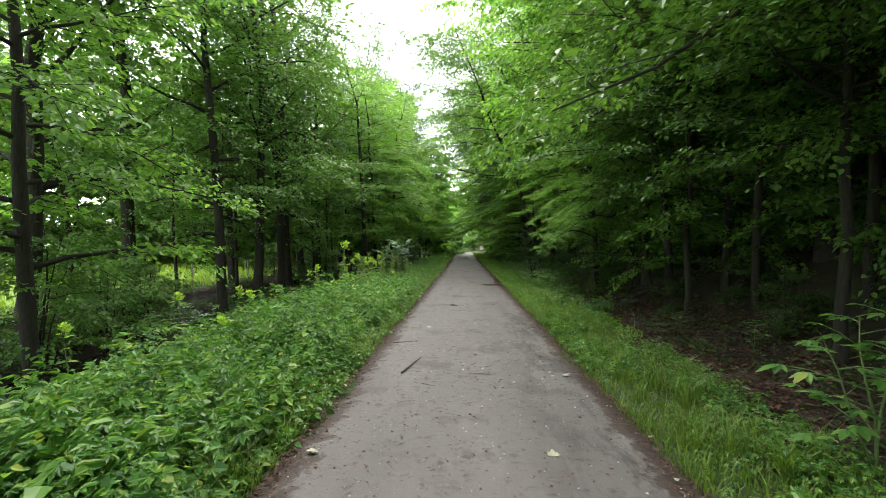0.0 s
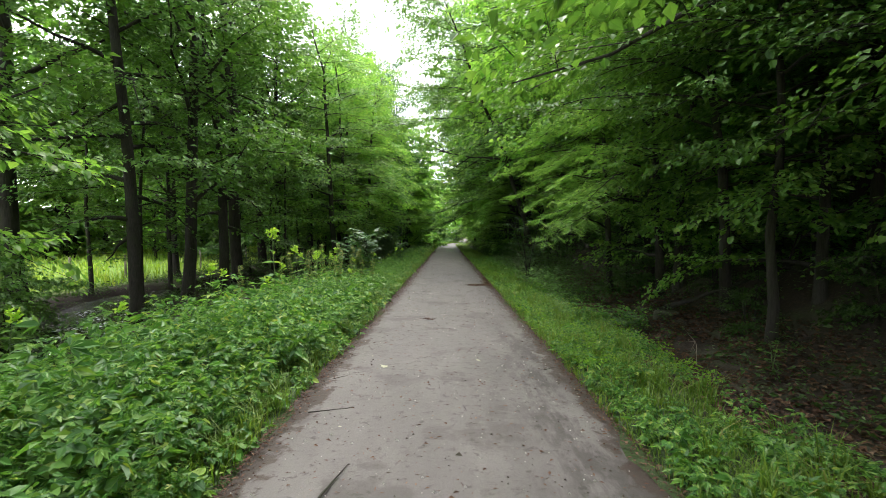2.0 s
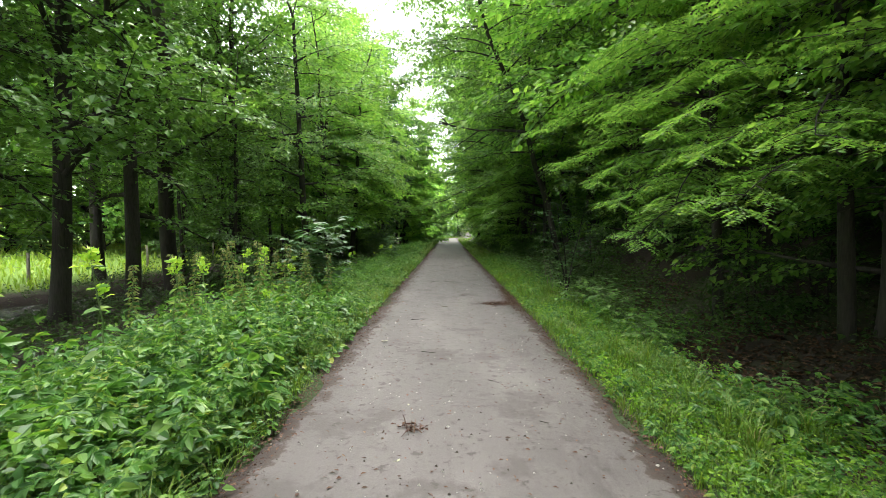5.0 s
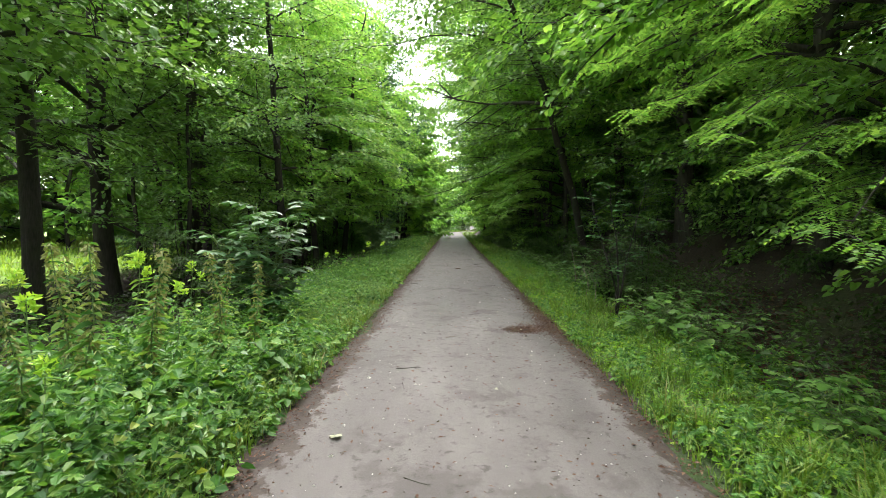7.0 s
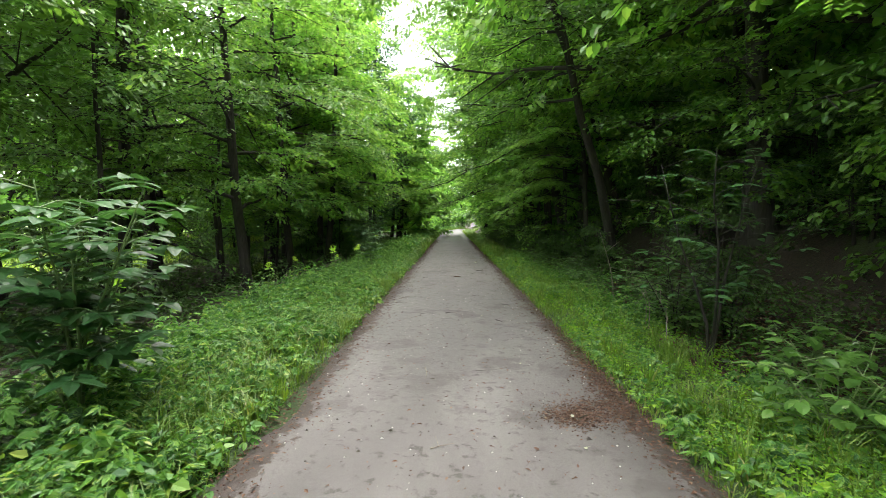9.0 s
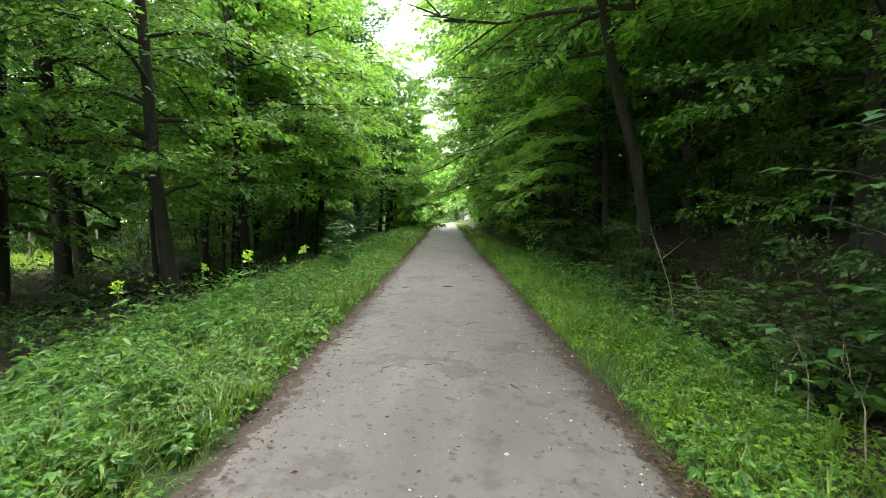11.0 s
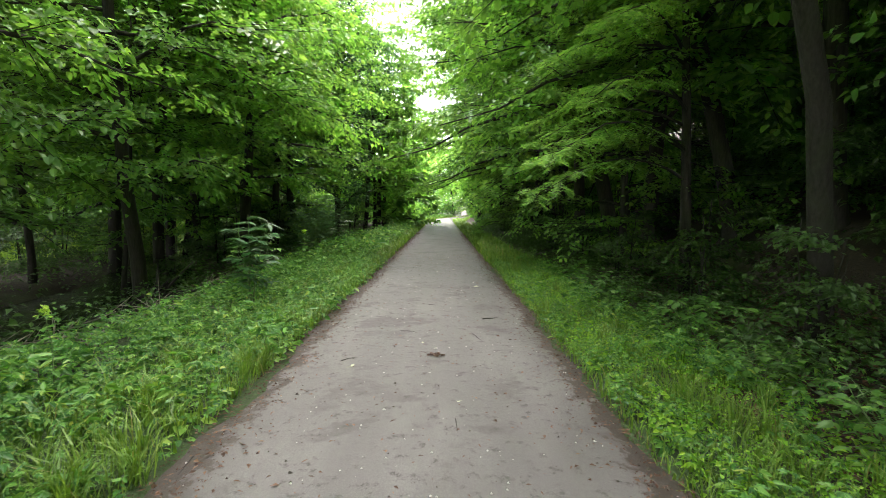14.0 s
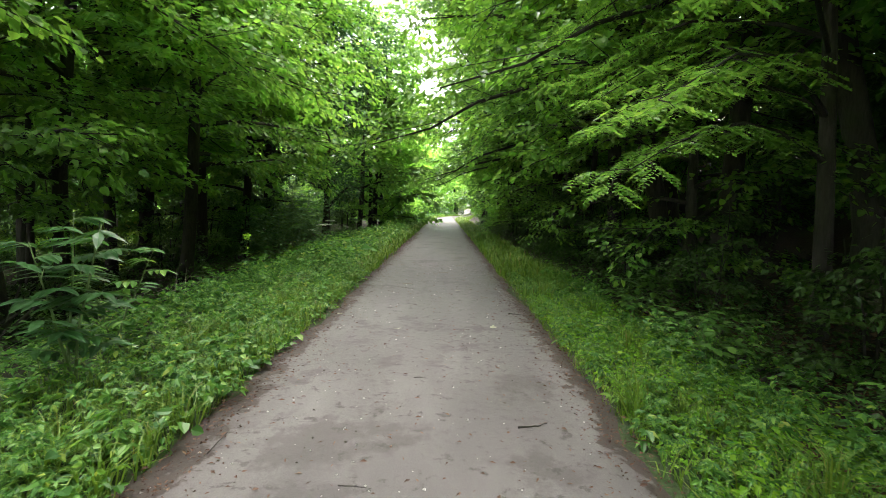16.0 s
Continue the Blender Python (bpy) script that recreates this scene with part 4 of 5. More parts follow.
tall_stalk, short_stalk = stalk_plant(51, 1.0), stalk_plant(52, 1.0)
used = set()
for i, (x, y, h) in enumerate((
    (-2.9, 11.4, 1.4), (-2.75, 12.2, 1.15), (-2.7, 13.0, 1.05), (-3.15, 9.5, 1.0), (-2.9, 6.1, 0.85), (-3.5, 5.6, 0.95), (-3.3, 8.2, 0.8), (-4.0, 18.6, 1.0),
    (-2.5, 15.6, 0.85), (-3.4, 17.7, 0.8), (-2.0, 24.7, 0.85), (-2.1, 23.0, 0.9), (-3.1, 14.2, 0.95), (-3.4, 12.9, 0.9), (-2.6, 14.4, 0.9), (-3.7, 15.6, 1.05),
    (-3.0, 15.9, 1.05), (-3.3, 16.4, 0.95), (-2.5, 4.6, 0.75), (-3.9, 4.4, 0.9), (-3.6, 16.9, 1.1), (-2.9, 22.0, 0.75), (-3.2, 24.0, 0.7), (-3.6, 7.2, 0.9), (-3.8, 20.1, 0.9), (-2.6, 10.3, 0.8),
    (-2.25, 14.0, 0.7), (-4.0, 11.6, 1.0), (-3.0, 33.5, 0.8), (-2.8, 26.2, 0.6),
)):
    model = (tall_stalk, short_stalk)[i % 2]
    if model.name in used:
        model = copy_thing(model, Matrix())
    used.add(model.name)
    stand(model, x, y, i * 77, 1.18 * h)



def nettle_plant(seed):
    """A nettle in seed: a tall stem with paired toothed leaves and drooping tassels in tiers."""
    g = np.random.default_rng(seed)
    root = new("nettle")
    stem, leaf, tassel = Soup(), Soup(), Soup()
    t = np.linspace(0, 1, 6)
    way = np.cumsum(g.normal(0, 0.02, (6, 2)), 0)
    pts = np.stack((way[:, 0], way[:, 1], t), 1)
    tube(stem, pts, 0.006 * (1.2 - 0.8 * t), 5)
    tiers = 15
    for i in range(tiers):
        f = 0.3 + 0.7 * i / (tiers - 1)
        p = np.array([np.interp(f, t, pts[:, c]) for c in range(3)])
        a = np.array((0, math.pi)) + i * 1.57 + g.normal(0, 0.2)
        out = np.stack((np.cos(a), np.sin(a), np.full(2, 0.1)), 1)
        size = 0.13 * (1.15 - 0.85 * f) * g.uniform(0.8, 1.2, 2)
        blades(leaf, np.repeat(p[None], 2, 0), out, unit(UP + g.normal(0, 0.25, (2, 3))), size, size * 0.5, 0.16, 0.4, True)
        n = 16
        w = g.uniform(0, 6.28, n)
        r = g.uniform(0.005, 0.05 * (1.3 - 0.8 * f), n)
        o = p + np.stack((np.cos(w) * r, np.sin(w) * r, g.uniform(-0.03, 0.01, n)), 1)
        L = g.uniform(0.02, 0.042, n)
        blades(tassel, o, np.stack((np.cos(w), np.sin(w), np.full(n, -0.7)), 1), g.normal(0, 1, (n, 3)), L, L * 0.5, 0.2, 0.1)
    part("stem", stem, stem_green, root, smooth=True)
    part("foliage", leaf, herb_leaf, root)
    tagged(part("tassels", tassel, seed_tassel, root, "pale brownish-green seed tassels"), kind="stuff")
    return tagged(root, "tall nettle with pale drooping seed tassels on the verge", "nettle", "nettles on the verge")


nettle = nettle_plant(55)
for i, (x, y, h) in enumerate(((-2.45, 15.3, 1.15), (-2.7, 14.9, 1.2), (-2.3, 15.9, 1.1), (-3.1, 15.2, 1.2), (-3.3, 14.6, 1.1), (-2.9, 16.1, 1.05), (-2.1, 16.3, 1.0), (-3.5, 15.7, 1.15), (-2.55, 14.2, 0.95), (-3.7, 14.0, 1.1), (-2.6, 16.8, 1.0),
                               (-3.4, 16.9, 1.05), (-3.0, 13.6, 0.95), (-3.9, 15.1, 1.2), (-4.0, 12.6, 1.05))):
    stand(nettle if i == 0 else copy_thing(nettle, Matrix()), x, y, i * 67, 1.15 * h)

ELDER = "elder sapling with large grey-green compound leaves on the verge"
stand(leafy_plant("elder_sapling", 61, 1.75, 8, 11, 6, 0.17, cool_leaf, ELDER, "sapling", 0.6, 0.58), -2.75, 18.1)
stand(leafy_plant("elder_sapling", 62, 1.4, 3, 11, 6, 0.18, cool_leaf, "slim elder sapling with long pointed leaves on the verge", "sapling", 0.32, 0.34), -2.5, 29.2)
stand(leafy_plant("elder_sapling", 63, 1.0, 2, 8, 6, 0.13, herb_leaf, "young elder with fresh green leaves on the verge", "sapling", 0.55, 0.4), -2.9, 30.2, 40)
elder_bush = stand(leafy_plant("elder_bush", 64, 2.3, 9, 12, 6, 0.17, cool_leaf, "dense elder bush with grey-green leaves by the meadow", "shrub", 0.75, 0.45), -4.9, 41.6)
stand(leafy_plant("elder_bush", 65, 2.2, 9, 12, 6, 0.17, cool_leaf, "dense elder bush with grey-green leaves beside the path", "shrub", 0.75, 0.45), -5.2, 44.0, 60)
stand(leafy_plant("elder_bush", 66, 1.9, 8, 11, 6, 0.16, cool_leaf, "dense elder bush with grey-green leaves beside the path", "shrub", 0.8, 0.45), -4.5, 38.9, 20)
stand(leafy_plant("hazel_shrub", 67, 2.4, 3, 13, 6, 0.12, cool_leaf, "open shrub with pale-edged leaves at the foot of the bank", "shrub", 0.7, 0.55, bark), 2.75, 20.0)
stand(leafy_plant("hazel_shrub", 68, 1.3, 6, 9, 4, 0.12, bramble_leaf, "low shrub with dark leaves at the foot of the bank", "shrub", 0.8, 0.55, bark), 3.1, 21.6, 80)

MAPLE = "young maple seedling with lobed leaves at the foot of the bank"
seedling = leafy_plant("maple_seedling", 71, 0.8, 2, 7, 5, 0.1, herb_leaf, MAPLE, "sapling", 0.7, 0.42, palmate=True)
seedling["group"] = "maple seedlings"
for i, (x, y, turn, size) in enumerate(((3.05, 24.5, 0, 0.85), (3.3, 23.7, 120, 1.2), (3.7, 27.1, 60, 0.8), (2.8, 18.1, 90, 0.9), (3.05, 16.3, 150, 0.7), (3.2, 14.6, 20, 0.6),
                                        (2.75, 15.2, 260, 0.7), (3.4, 22.6, 310, 0.8), (3.1, 29.0, 10, 0.75), (3.4, 31.0, 80, 0.8), (2.9, 27.6, 170, 0.6), (4.1, 9.4, 45, 0.6), (4.3, 7.4, 235, 0.7), (2.5, 14.3, 200, 0.6))):
    ob = seedling if i == 0 else copy_thing(seedling, Matrix())
    stand(ob, x, y, turn, size)
stand(leafy_plant("maple_sapling", 73, 1.45, 4, 9, 5, 0.15, herb_leaf, "maple sapling with broad lobed leaves beside the verge", "sapling", 0.7, 0.46, palmate=True), 2.85, 3.5)
bramble = leafy_plant("bramble_clump", 74, 0.75, 7, 6, 3, 0.115, broad_leaf, "bramble clump with dark three-part leaves at the foot of the bank", "bramble", 1.1, 0.66, palmate=True)
bramble["group"] = "bramble clumps"
for i, (x, y, turn, size) in enumerate(((2.55, 18.0, 0, 1.0), (2.65, 15.0, 90, 0.8), (2.95, 17.2, 200, 1.0), (3.3, 21.5, 30, 1.0), (3.0, 25.6, 140, 0.8), (3.2, 28.4, 250, 1.0), (2.9, 30.6, 70, 0.9), (3.1, 33.0, 310, 1.1), (3.0, 12.8, 160, 0.6), (3.3, 19.3, 280, 1.1), (3.6, 24.0, 10, 1.0), (3.1, 27.0, 190, 0.7))):
    stand(bramble if i == 0 else copy_thing(bramble, Matrix()), x, y, turn, size)
stand(leafy_plant("fern_like_herb", 72, 0.5, 4, 6, 8, 0.06, cool_leaf, "small grey-green herb among brown fallen leaves", "herb", 1.2, 0.4), 3.15, 11.65)


def locust_tree():
    """A locust whose low boughs reach over the verge, with feathered leaves of small oval leaflets."""
    g = np.random.default_rng(81)
    root = new("locust_tree")
    wood, crown = Soup(), Soup()
    t = np.linspace(0, 1, 8)
    trunk = np.stack((-0.5 * t ** 1.5, 0.3 * t, -0.3 + 9.3 * t), 1)
    tube(wood, trunk, 0.12 * (1.05 - t) ** 0.7, 9)
    tips = ((-3.0, -2.2, 2.0), (-2.9, -1.2, 2.6), (-3.3, 0.6, 3.6), (-3.0, -0.4, 3.1), (-2.4, -2.9, 3.4), (-3.4, 1.6, 4.6), (-2.8, -1.8, 4.3), (-1.8, 2.6, 4.6), (-2.6, 0.4, 5.8), (-1.2, -2.6, 5.6),
            (1.8, 1.6, 6.0), (-1.0, 1.8, 7.4), (1.6, -1.6, 7.0), (-1.9, -0.9, 7.4), (-3.0, -3.0, 2.6), (-2.2, -3.4, 4.4))
    rachis = []
    for x, y, z in tips:
        tip = np.array((x, y, z))
        u = min(0.9, (z + 0.7) / 9.3)
        p = np.array([np.interp(u, t, trunk[:, c]) for c in range(3)])
        q = np.linspace(0, 1, 7)[:, None]
        pts = p + (tip - p) * q + np.array((0, 0, 0.5)) * (4 * q * (1 - q)) + g.normal(0, 0.05, (7, 3)) * q
        tube(wood, pts, 0.035 * (1.05 - 0.95 * q[:, 0]), 5)
        d0 = unit(pts[-1] - pts[2])
        for j in range(15):
            f = 0.3 + 0.7 * j / 14
            o = np.array([np.interp(f, q[:, 0], pts[:, c]) for c in range(3)])
            side = unit(np.cross(d0, UP)) * (1 if j % 2 else -1)
            e = unit(d0 * g.uniform(0.5, 1.0) + side * g.uniform(0.5, 1.1) + UP * g.normal(-0.05, 0.12))
            ln = g.uniform(0.5, 0.95) * (1.2 - 0.6 * f)
            tube(wood, np.stack((o, o + e * ln * 0.5, o + e * ln - UP * 0.06)), np.array((0.006, 0.004, 0.002)), 3)
            for k in range(8):
                r0 = o + e * ln * (0.15 + 0.85 * k / 7)
                turn = unit(e * 0.5 + np.cross(e, UP) * (1 if k % 2 else -1) * g.uniform(0.5, 1.0) + UP * g.normal(-0.25, 0.15))
                rachis.append((r0, turn, g.uniform(0.2, 0.32)))
    R = np.array([r[0] for r in rachis])
    D = np.array([r[1] for r in rachis])
    S = np.array([r[2] for r in rachis])[:, None]
    C = unit(np.cross(D, UP))
    for k in range(6):
        for sign in (-1, 1):
            L = np.full(len(R), 0.07) * g.uniform(0.8, 1.2, len(R))
            blades(crown, R + D * S * (0.15 + 0.15 * k) - UP * S * 0.03 * k, C * sign + D * 0.35 - UP * 0.12, unit(UP + g.normal(0, 0.25, D.shape)), L, L * 0.5, 0.06, 0.1)
    part("trunk", wood, bark, root, smooth=True)
    part("crown", crown, fresh_leaf, root, "feathered leaves of small oval leaflets")
    return tagged(root, "locust tree with low feathery boughs reaching over the verge", "tree")


locust = stand(locust_tree(), 5.0, 14.6, 0, 0.85, 0.1)
stand(copy_thing(locust, Matrix()), 4.6, 31.4, -10, 0.9, 0.1)
stand(copy_thing(locust, Matrix()), 4.5, 16.6, 6, 0.78, 0.1)

# The small tree that leans out from the bank.
stand(tree_model("leaning_hornbeam", "tree", "small crooked tree leaning out from the bank", bark, broad_leaf, 83, 8.0, 0.1, 0.3, 3.2, 24, 12000, 0.1, "layered", lean=(-0.2, -0.14)), 5.1, 12.1)

# White elder flowers.
def flower_plate():
    g = np.random.default_rng(85)
    root = new("white_umbel")
    stem, petals = Soup(), Soup()
    top = 0.95
    tube(stem, np.array(((0, 0, 0), (0.02, 0, top * 0.6), (0, 0.01, top))), np.array((0.008, 0.006, 0.004)), 5)
    n = 160
    r, a = 0.16 * np.sqrt(g.uniform(0, 1, n)), g.uniform(0, 6.28, n)
    p = np.stack((r * np.cos(a), r * np.sin(a), top + 0.05 - 1.2 * r ** 2 + g.normal(0, 0.008, n)), 1)
    w = g.uniform(0, 6.28, n)
    L = g.uniform(0.02, 0.035, n)
    blades(petals, p, np.stack((np.cos(w), np.sin(w), np.full(n, 0.1)), 1), unit(UP + g.normal(0, 0.2, (n, 3))), L, L * 0.9, 0.05, 0.05)
    part("stem", stem, stem_green, root, smooth=True)
    part("petals", petals, flower_white, root, "flat plate of small white flowers")
    return tagged(root, "white flower umbel on a green stem beside the meadow", "wild flower", "white umbels")


umbel = flower_plate()
for i, (x, y, size) in enumerate(((-3.9, 41.4, 1.0), (-4.1, 41.0, 0.9), (-3.7, 41.9, 1.1), (-3.95, 42.4, 1.0))):
    stand(umbel if i == 0 else copy_thing(umbel, Matrix()), x, y, i * 50, size)


# ---- dead wood, stones and fence ----
def branch(name, points, radius, material, label, category, forks=0, seed=0):
    """A bare branch that lies along points, with some side twigs."""
    g = np.random.default_rng(seed)
    p = np.asarray(points, float)
    t = np.linspace(0, 1, len(p))
    f = np.linspace(0, 1, 12)
    q = np.stack([np.interp(f, t, p[:, c]) for c in range(3)], 1) + np.cumsum(g.normal(0, radius * 0.5, (12, 3)), 0) * f[:, None]
    s = Soup()
    tube(s, q, radius * (1.05 - 0.8 * f), 8 if radius > 0.02 else 5)
    ob = part(name, s, material, smooth=True)
    d = unit(q[-1] - q[0])
    for i in range(forks):
        k = g.integers(3, 11)
        e = unit(d + g.normal(0, 0.7, 3) + UP * 0.15)
        ln = np.linalg.norm(q[-1] - q[0]) * g.uniform(0.15, 0.4)
        side = Soup()
        tube(side, np.stack((q[k], q[k] + e * ln * 0.5, q[k] + e * ln)), radius * np.array((0.45, 0.3, 0.12)), 4)
        part("side_twig", side, material, ob, smooth=True)
    return tagged(ob, label, category)


def on_ground(x, y, lift=0.0):
    return (x, y, float(ground_z(x, y)) + lift)


branch("fallen_log", (on_ground(-6.6, 30.3, 0.05), on_ground(-5.6, 31.2, 0.12), on_ground(-4.5, 32.0, 0.1)), 0.09, bark, "mossy fallen log lying across the stream bank", "log", 5, 1)
PILE = "bare grey stick of a brushwood heap on the bank"
g = np.random.default_rng(91)
for i in range(34):
    cx, cy = ((-4.6, 29.6), (-4.9, 33.6), (-5.0, 27.6))[i % 3]
    x, y, a, ln = cx + g.normal(0, 0.5), cy + g.normal(0, 0.8), g.uniform(0, 3.14), g.uniform(0.7, 1.9)
    dx, dy = math.cos(a) * ln / 2, math.sin(a) * ln / 2
    ob = branch("brushwood_stick", (on_ground(x - dx, y - dy, 0.01), on_ground(x, y, g.uniform(0.05, 0.25)), on_ground(x + dx, y + dy, g.uniform(0.02, 0.4))), g.uniform(0.009, 0.022), dead_wood, PILE, "stick", 3, 100 + i)
    tagged(ob, group="brushwood heap")
branch("dead_stalk", (on_ground(3.15, 24.2, 0), on_ground(3.12, 24.4, 0.7), on_ground(3.0, 24.9, 1.5)), 0.012, dead_wood, "pale dead stalk standing at the foot of the bank", "stick", 2, 3)
for i, (x, y, h) in enumerate(((2.5, 21.0, 0.8), (2.7, 21.6, 0.75), (2.55, 20.6, 0.7), (3.4, 9.9, 0.5))):
    branch("dry_twig", (on_ground(x, y), on_ground(x + 0.05, y + 0.1, h * 0.6), on_ground(x - 0.1, y + 0.15, h)), 0.007, dead_wood, "dry upright twig among the brambles", "twig", 4, 20 + i)
branch("bare_bough", ((3.3, 26.6, 5.2), (2.1, 27.6, 5.55), (1.0, 28.8, 5.8), (-0.6, 29.3, 6.2)), 0.065, smooth_bark, "long bare bough reaching out over the path", "branch", 9, 6)
branch("fallen_branch", (on_ground(4.4, 13.4, 0.06), on_ground(5.0, 12.6, 0.3), on_ground(5.9, 11.4, 0.25)), 0.05, bark, "dark fallen branch on the leafy bank", "branch", 5, 8)


def boulder(seed, size, material, label, x, y, sink=0.3):
    g = np.random.default_rng(seed)
    bm = bmesh.new()
    bmesh.ops.create_icosphere(bm, subdivisions=3, radius=1.0)
    shift = Vector(g.uniform(-9, 9, 3))
    for v in bm.verts:
        v.co *= 0.8 + 0.45 * noise.noise(v.co * 1.1 + shift) + 0.12 * noise.noise(v.co * 3.5 + shift)
        v.co.z *= 0.6
    me = bpy.data.meshes.new("stone")
    bm.to_mesh(me)
    bm.free()
    me.materials.append(material)
    for poly in me.polygons:
        poly.use_smooth = True
    ob = new("stone", me)
    ob.matrix_basis = pose(x, y, float(ground_z(x, y)) + size * 0.5 * (0.6 - sink), 0, 0, g.uniform(0, 360)) @ Matrix.Scale(size, 4)
    return tagged(ob, label, "stone")


boulder(1, 0.26, mossy_stone, "mossy stone at the foot of the bank", 4.35, 12.9)
boulder(2, 0.16, mossy_stone, "dark stone among the fallen leaves", 3.6, 12.4)
for i, (x, y, s) in enumerate(((0.5, 15.2, 0.26), (-0.4, 14.4, 0.2), (-0.6, 16.4, 0.22), (0.2, 15.9, 0.16), (0.8, 13.6, 0.26), (-0.8, 12.8, 0.24), (0.6, 18.0, 0.22), (0.0, 13.2, 0.15), (-0.3, 11.6, 0.18))):
    tagged(boulder(10 + i, s, mossy_stone, "wet stone standing out of the stream", float(stream_x(y)) + x, y, -0.9), group="stones in the stream")

# White streaks painted for sky reflections where the stream runs over its stones.
foam = Soup()
n = 900
yy = rng.normal(14.6, 1.5, n)
xx = stream_x(yy) + rng.uniform(-0.9, 0.9, n)
keep = ripple(xx * 3.1, yy * 2.2) > 0.15
xx, yy = xx[keep], yy[keep]
n = len(xx)
a = rng.normal(1.4, 0.5, n)
L = rng.uniform(0.05, 0.16, n)
blades(foam, np.stack((xx, yy, -0.69 + rng.uniform(0, 0.02, n)), 1), np.stack((np.cos(a), np.sin(a), np.zeros(n)), 1), unit(UP + rng.normal(0, 0.1, (n, 3))), L, L * 0.35, 0.1, 0.0)
tagged(part("foam", foam, glint_look), "white streaks for sky reflections on the running stream", "foam", kind="stuff")


def fence():
    root = new("meadow_fence")
    g = np.random.default_rng(95)
    line = [(-14.6 + g.normal(0, 0.06), y) for y in np.arange(12.0, 48.0, 3.2)]
    for x, y in line:
        s = Soup()
        h = g.uniform(1.05, 1.2)
        z = float(ground_z(x, y))
        tube(s, np.array(((x, y, z - 0.2), (x + 0.01, y, z + h * 0.5), (x + g.normal(0, 0.03), y, z + h))), np.array((0.055, 0.052, 0.045)), 8)
        part("post", s, dead_wood, root, smooth=True)
    for h in (0.55, 0.95):
        s = Soup()
        tube(s, np.array([(x, y, float(ground_z(x, y)) + h) for x, y in line]), np.full(len(line), 0.004), 4)
        part("wire", s, dead_wood, root)
    return tagged(root, "weathered post and wire fence along the meadow", "fence")


fence()


# ---- litter on the path ----
def lay(name, soup, material, x, y, turn, label, category, group="", tip=0.0):
    ob = part(name, soup, material) if isinstance(soup, Soup) else new(name, soup)
    ob.matrix_basis = pose(x, y, 0.016, tip, 0, turn)
    return tagged(ob, label, category, group)


def fallen_leaf(seed, lobes):
    s = Soup()
    g = np.random.default_rng(seed)
    turns = np.linspace(-1.3, 1.3, lobes)
    way = np.stack((np.sin(turns), np.cos(turns), g.uniform(0.02, 0.2, lobes)), 1)
    size = 0.075 * (1.1 - 0.3 * np.abs(turns))
    blades(s, np.zeros((lobes, 3)), way, np.repeat(UP[None], lobes, 0), size, size * (0.5 if lobes > 1 else 0.7), 0.12, -0.05, True)
    tube(s, np.array(((0, 0, 0.002), (0.0, -0.025, 0.004), (0.008, -0.05, 0.002))), np.array((0.0015, 0.0012, 0.001)), 3)
    return s


whole, lobed, brown = fallen_leaf(1, 1).mesh("fallen_leaf", pale_leaf), fallen_leaf(2, 5).mesh("fallen_leaf", pale_leaf), fallen_leaf(3, 1).mesh("fallen_leaf", dead_leaf)
PALE, BROWN = "pale green fallen leaf lying on the asphalt", "small brown fallen leaf lying on the asphalt"
spots = [(0.57, 3.52), (1.33, 3.22), (-1.22, 3.54), (1.4, 3.9), (1.1, 5.7), (0.39, 9.24), (-0.73, 8.9), (0.25, 15.9), (-0.95, 14.9), (-0.7, 26.9), (0.75, 31.5), (-1.2, 32.0), (0.4, 34.0)]
for i, (x, y) in enumerate(spots):
    lay("fallen_leaf", (lobed, whole)[i % 2], None, x, y, i * 71, PALE, "leaf", "leaves on the path", 4)
for i in range(110):
    x, y = rng.uniform(-1.32, 1.32), 2.4 + 38 * rng.uniform(0, 1) ** 1.1
    pale = rng.uniform(0, 1) < 0.22
    ob = lay("fallen_leaf", whole if pale else brown, None, x, y, rng.uniform(0, 360), PALE if pale else BROWN, "leaf", "leaves on the path", rng.uniform(-8, 8))
    ob.scale *= rng.uniform(0.4, 0.85)


def lie(name, x, y, turn, length, radius, label, forks, seed, material=None):
    d = np.array((math.sin(radians(turn)), math.cos(radians(turn)))) * length / 2
    return branch(name, ((x - d[0], y - d[1], 0.018 + radius), (x, y, 0.022 + radius), (x + d[0], y + d[1], 0.02 + radius)), radius, material or bark, label, "stick", forks, seed)


lie("stick", -0.76, 6.1, 11, 0.85, 0.014, "dark rotten stick lying on the asphalt", 0, 201)
lie("stick", -1.02, 7.5, 75, 0.4, 0.006, "thin dry stick lying on the asphalt", 1, 202)
lie("stick", 0.75, 28.9, 80, 0.2, 0.008, "short dark stick lying on the asphalt", 0, 203)
for i in range(46):
    x, y = rng.uniform(-1.3, 1.3), 2.6 + 36 * rng.uniform(0, 1)
    tagged(lie("twig", x, y, rng.uniform(0, 180), rng.uniform(0.08, 0.28), rng.uniform(0.002, 0.005), "thin dry twig lying on the asphalt", 1, 300 + i, (bark, dead_wood)[i % 4 == 0]), group="twigs on the path")
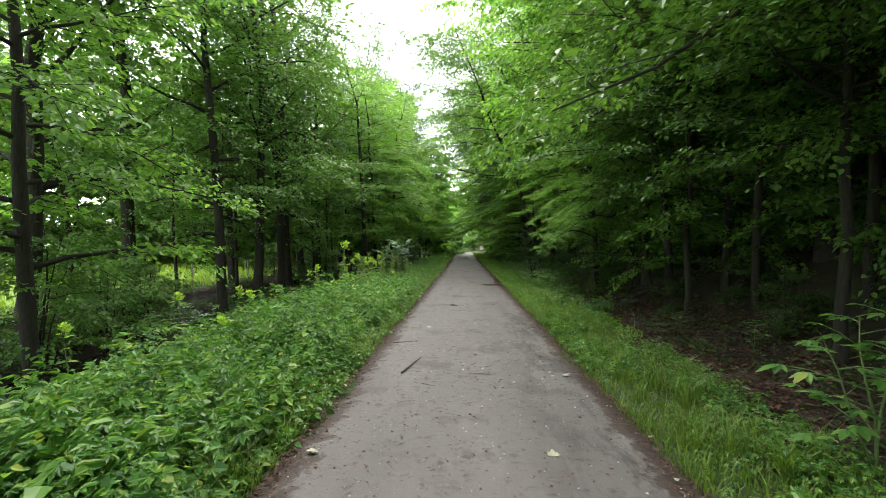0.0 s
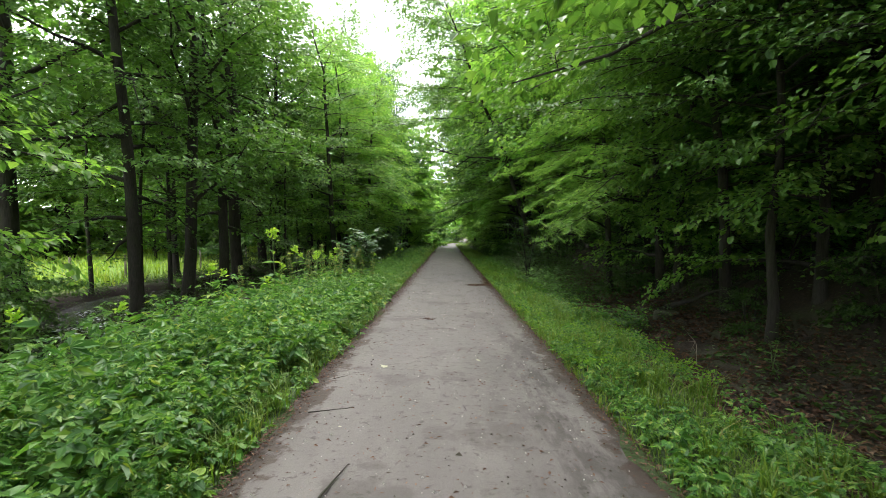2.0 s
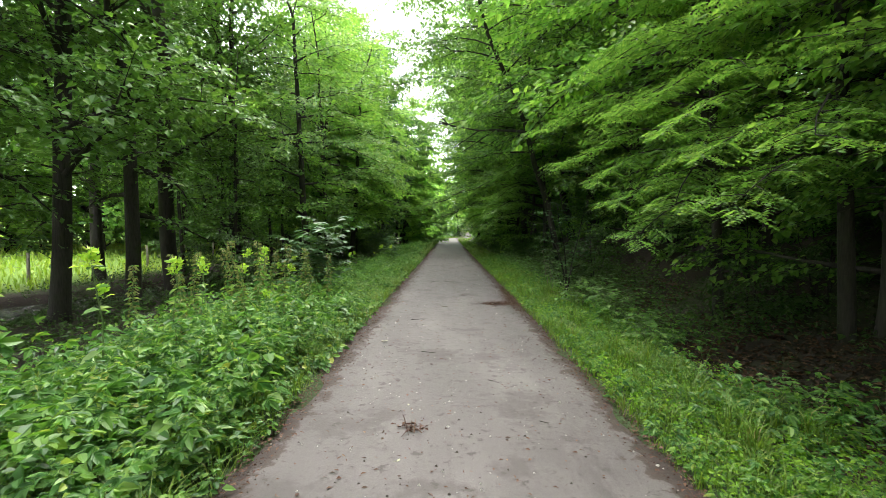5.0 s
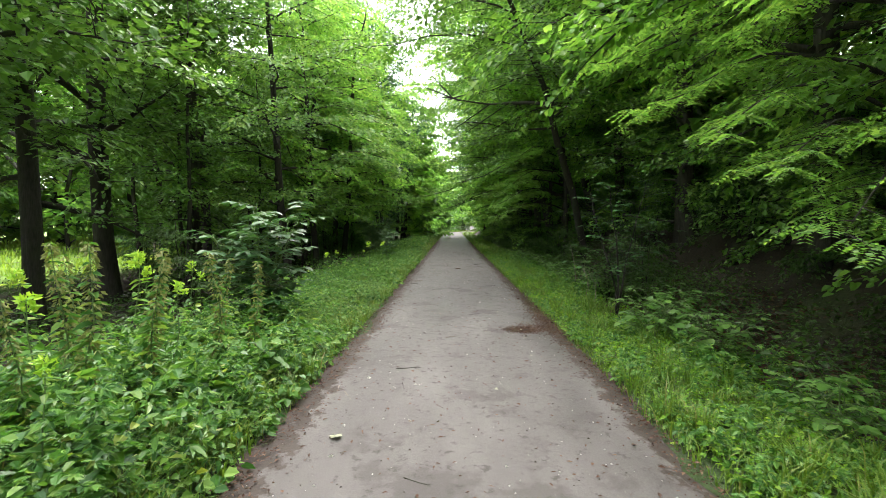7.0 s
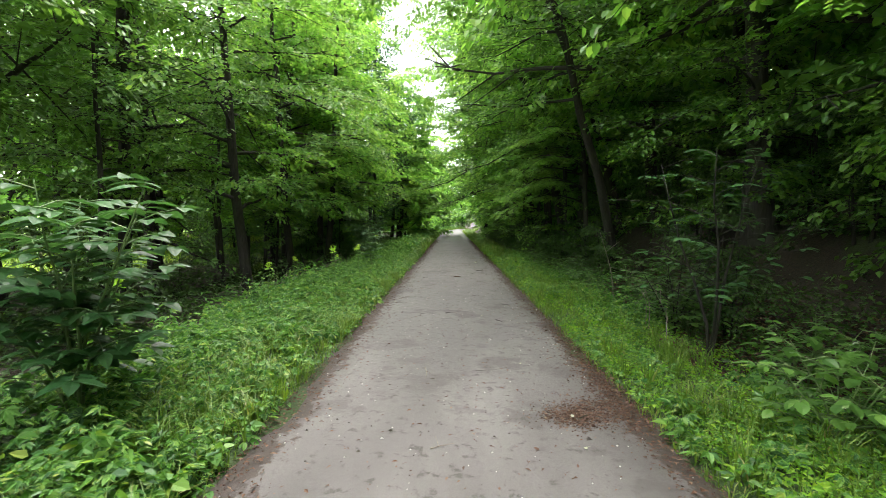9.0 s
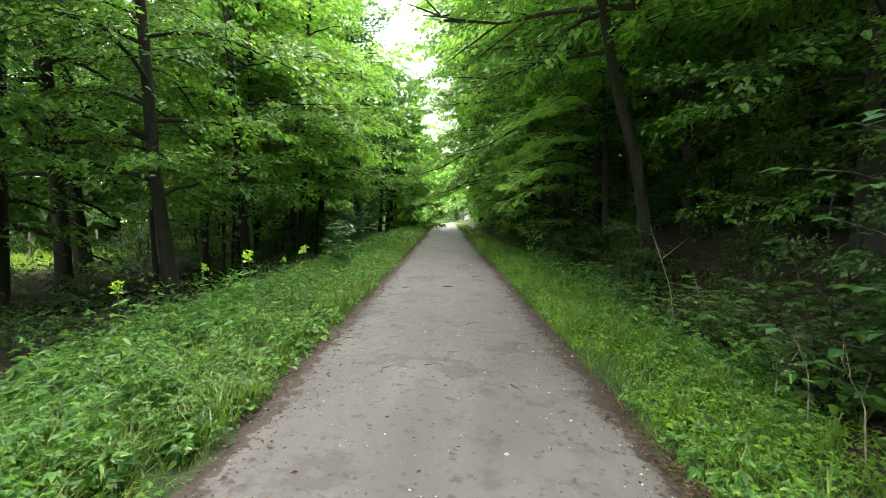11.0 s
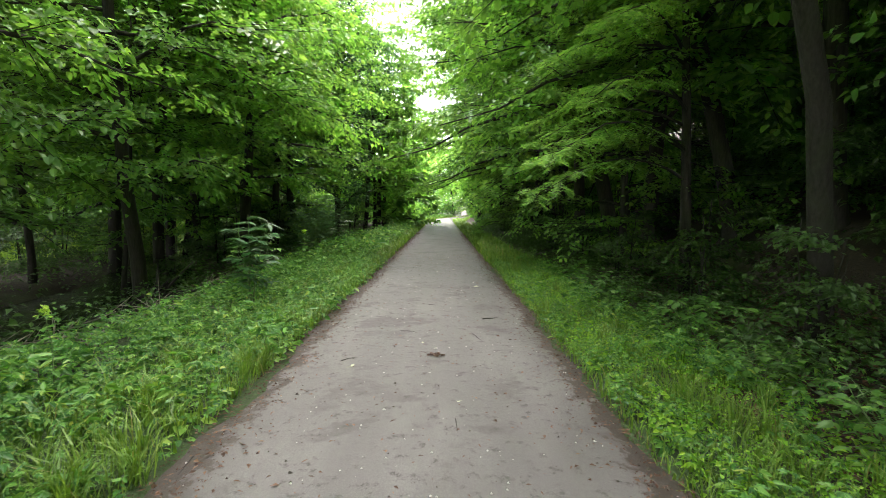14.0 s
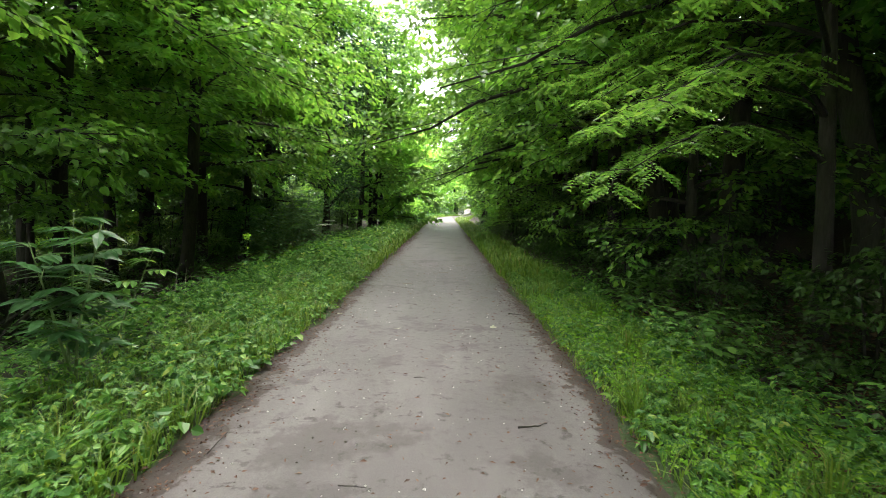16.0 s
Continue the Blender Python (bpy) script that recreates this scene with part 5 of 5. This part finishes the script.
for i, (x, y, s) in enumerate(((-0.38, 12.1, 0.16), (0.05, 27.3, 0.1))):
    clump = Soup()
    n = 60
    a = rng.uniform(0, 6.28, n)
    L = rng.uniform(0.012, 0.045, n)
    blades(clump, np.stack((rng.normal(0, s / 2, n), rng.normal(0, s / 3, n), rng.uniform(0, 0.015, n)), 1), np.stack((np.cos(a), np.sin(a), rng.normal(0.1, 0.2, n)), 1), unit(UP + rng.normal(0, 0.5, (n, 3))), L, L * 0.5)
    for k in range(7):
        a, b = rng.normal(0, s / 2, 2), rng.normal(0, s / 2, 2)
        tube(clump, np.array(((*a, 0.006), (*((a + b) / 2), 0.02), (*b, 0.008))), np.array((0.004, 0.004, 0.002)), 4)
    lay("litter_clump", clump, needle_litter, x, y, 0, "clump of brown leaves and twigs on the asphalt", "litter", "litter clumps on the path")


def crumbs(name, n, pick, size, material, label, category):
    """Grains that lie on the path: small uneven four-cornered chips."""
    x, y = pick(n)
    n = len(x)
    s = Soup()
    r = size * rng.lognormal(0, 0.45, n)[:, None]
    z = np.maximum(0.013 * (1 - (x / 1.42) ** 2), 0.0) + 0.002
    c = np.stack((x, y, z), 1)
    a = rng.uniform(0, 6.28, n)
    corner = [c + r * np.stack((np.cos(a + k * 2.1), np.sin(a + k * 2.1) * 0.7, np.full(n, -0.15)), 1) * rng.uniform(0.6, 1.2, (n, 1)) for k in range(3)]
    v = np.stack((*corner, c + np.array((0, 0, 1.0)) * r * 0.6), 1)
    o = np.arange(n)[:, None] * 4
    s.add(v, tri=np.concatenate((o + [[0, 1, 3]], o + [[1, 2, 3]], o + [[2, 0, 3]])))
    return tagged(part(name, s, material), label, category, kind="stuff")


def anywhere(n):
    return rng.uniform(-1.35, 1.35, n), 2.0 + 36 * rng.uniform(0, 1, n) ** 1.3


def at_edges(n):
    side = rng.choice((-1, 1), n)
    y = 1.0 + 50 * rng.uniform(0, 1, n) ** 1.2
    return side * (1.44 - np.abs(rng.normal(0, 1, n)) * (0.085 + 0.1 * smoothstep(8, 24, y))), y


def in_patches(n):
    k = rng.integers(0, 4, n)
    px, py = np.array((1.3, 0.85, 1.1, 1.35))[k], np.array((18.9, 18.35, 18.5, 20.2))[k]
    wx, wy = np.array((0.1, 0.12, 0.16, 0.06))[k], np.array((0.6, 0.1, 0.16, 0.9))[k]
    return np.minimum(px + rng.normal(0, 1, n) * wx, 1.45), py + rng.normal(0, 1, n) * wy


crumbs("pebbles", 1900, anywhere, 0.007, chipping, "pale stone chips strewn over the path", "pebbles")
crumbs("crumbs", 2600, anywhere, 0.0065, crumb, "dark crumbs of bark and soil on the path", "debris")
crumbs("edge_crumbs", 22000, at_edges, 0.0055, needle_litter, "reddish-brown crumbled litter along the path edges", "debris")
crumbs("edge_crumbs", 6000, in_patches, 0.0055, needle_litter, "reddish-brown drift of crumbled litter on the path", "debris")


def litter_scraps(n, pick, size, label):
    x, y = pick(n)
    n = len(x)
    s = Soup()
    a = rng.uniform(0, 6.28, n)
    L = size * rng.uniform(0.5, 1.4, n)
    blades(s, np.stack((x, y, np.full(n, 0.014)), 1), np.stack((np.cos(a), np.sin(a), rng.normal(0.03, 0.1, n)), 1), unit(UP + rng.normal(0, 0.2, (n, 3))), L, L * rng.uniform(0.15, 0.6, n), 0.2, 0.05)
    return tagged(part("litter_scraps", s, dead_leaf), label, "litter", kind="stuff")


litter_scraps(3800, anywhere, 0.034, "scraps of dry leaves strewn over the path")
litter_scraps(2600, in_patches, 0.03, "scraps of dry leaves drifted over the path")
litter_scraps(15000, at_edges, 0.034, "scraps of dry leaves along the path edges")
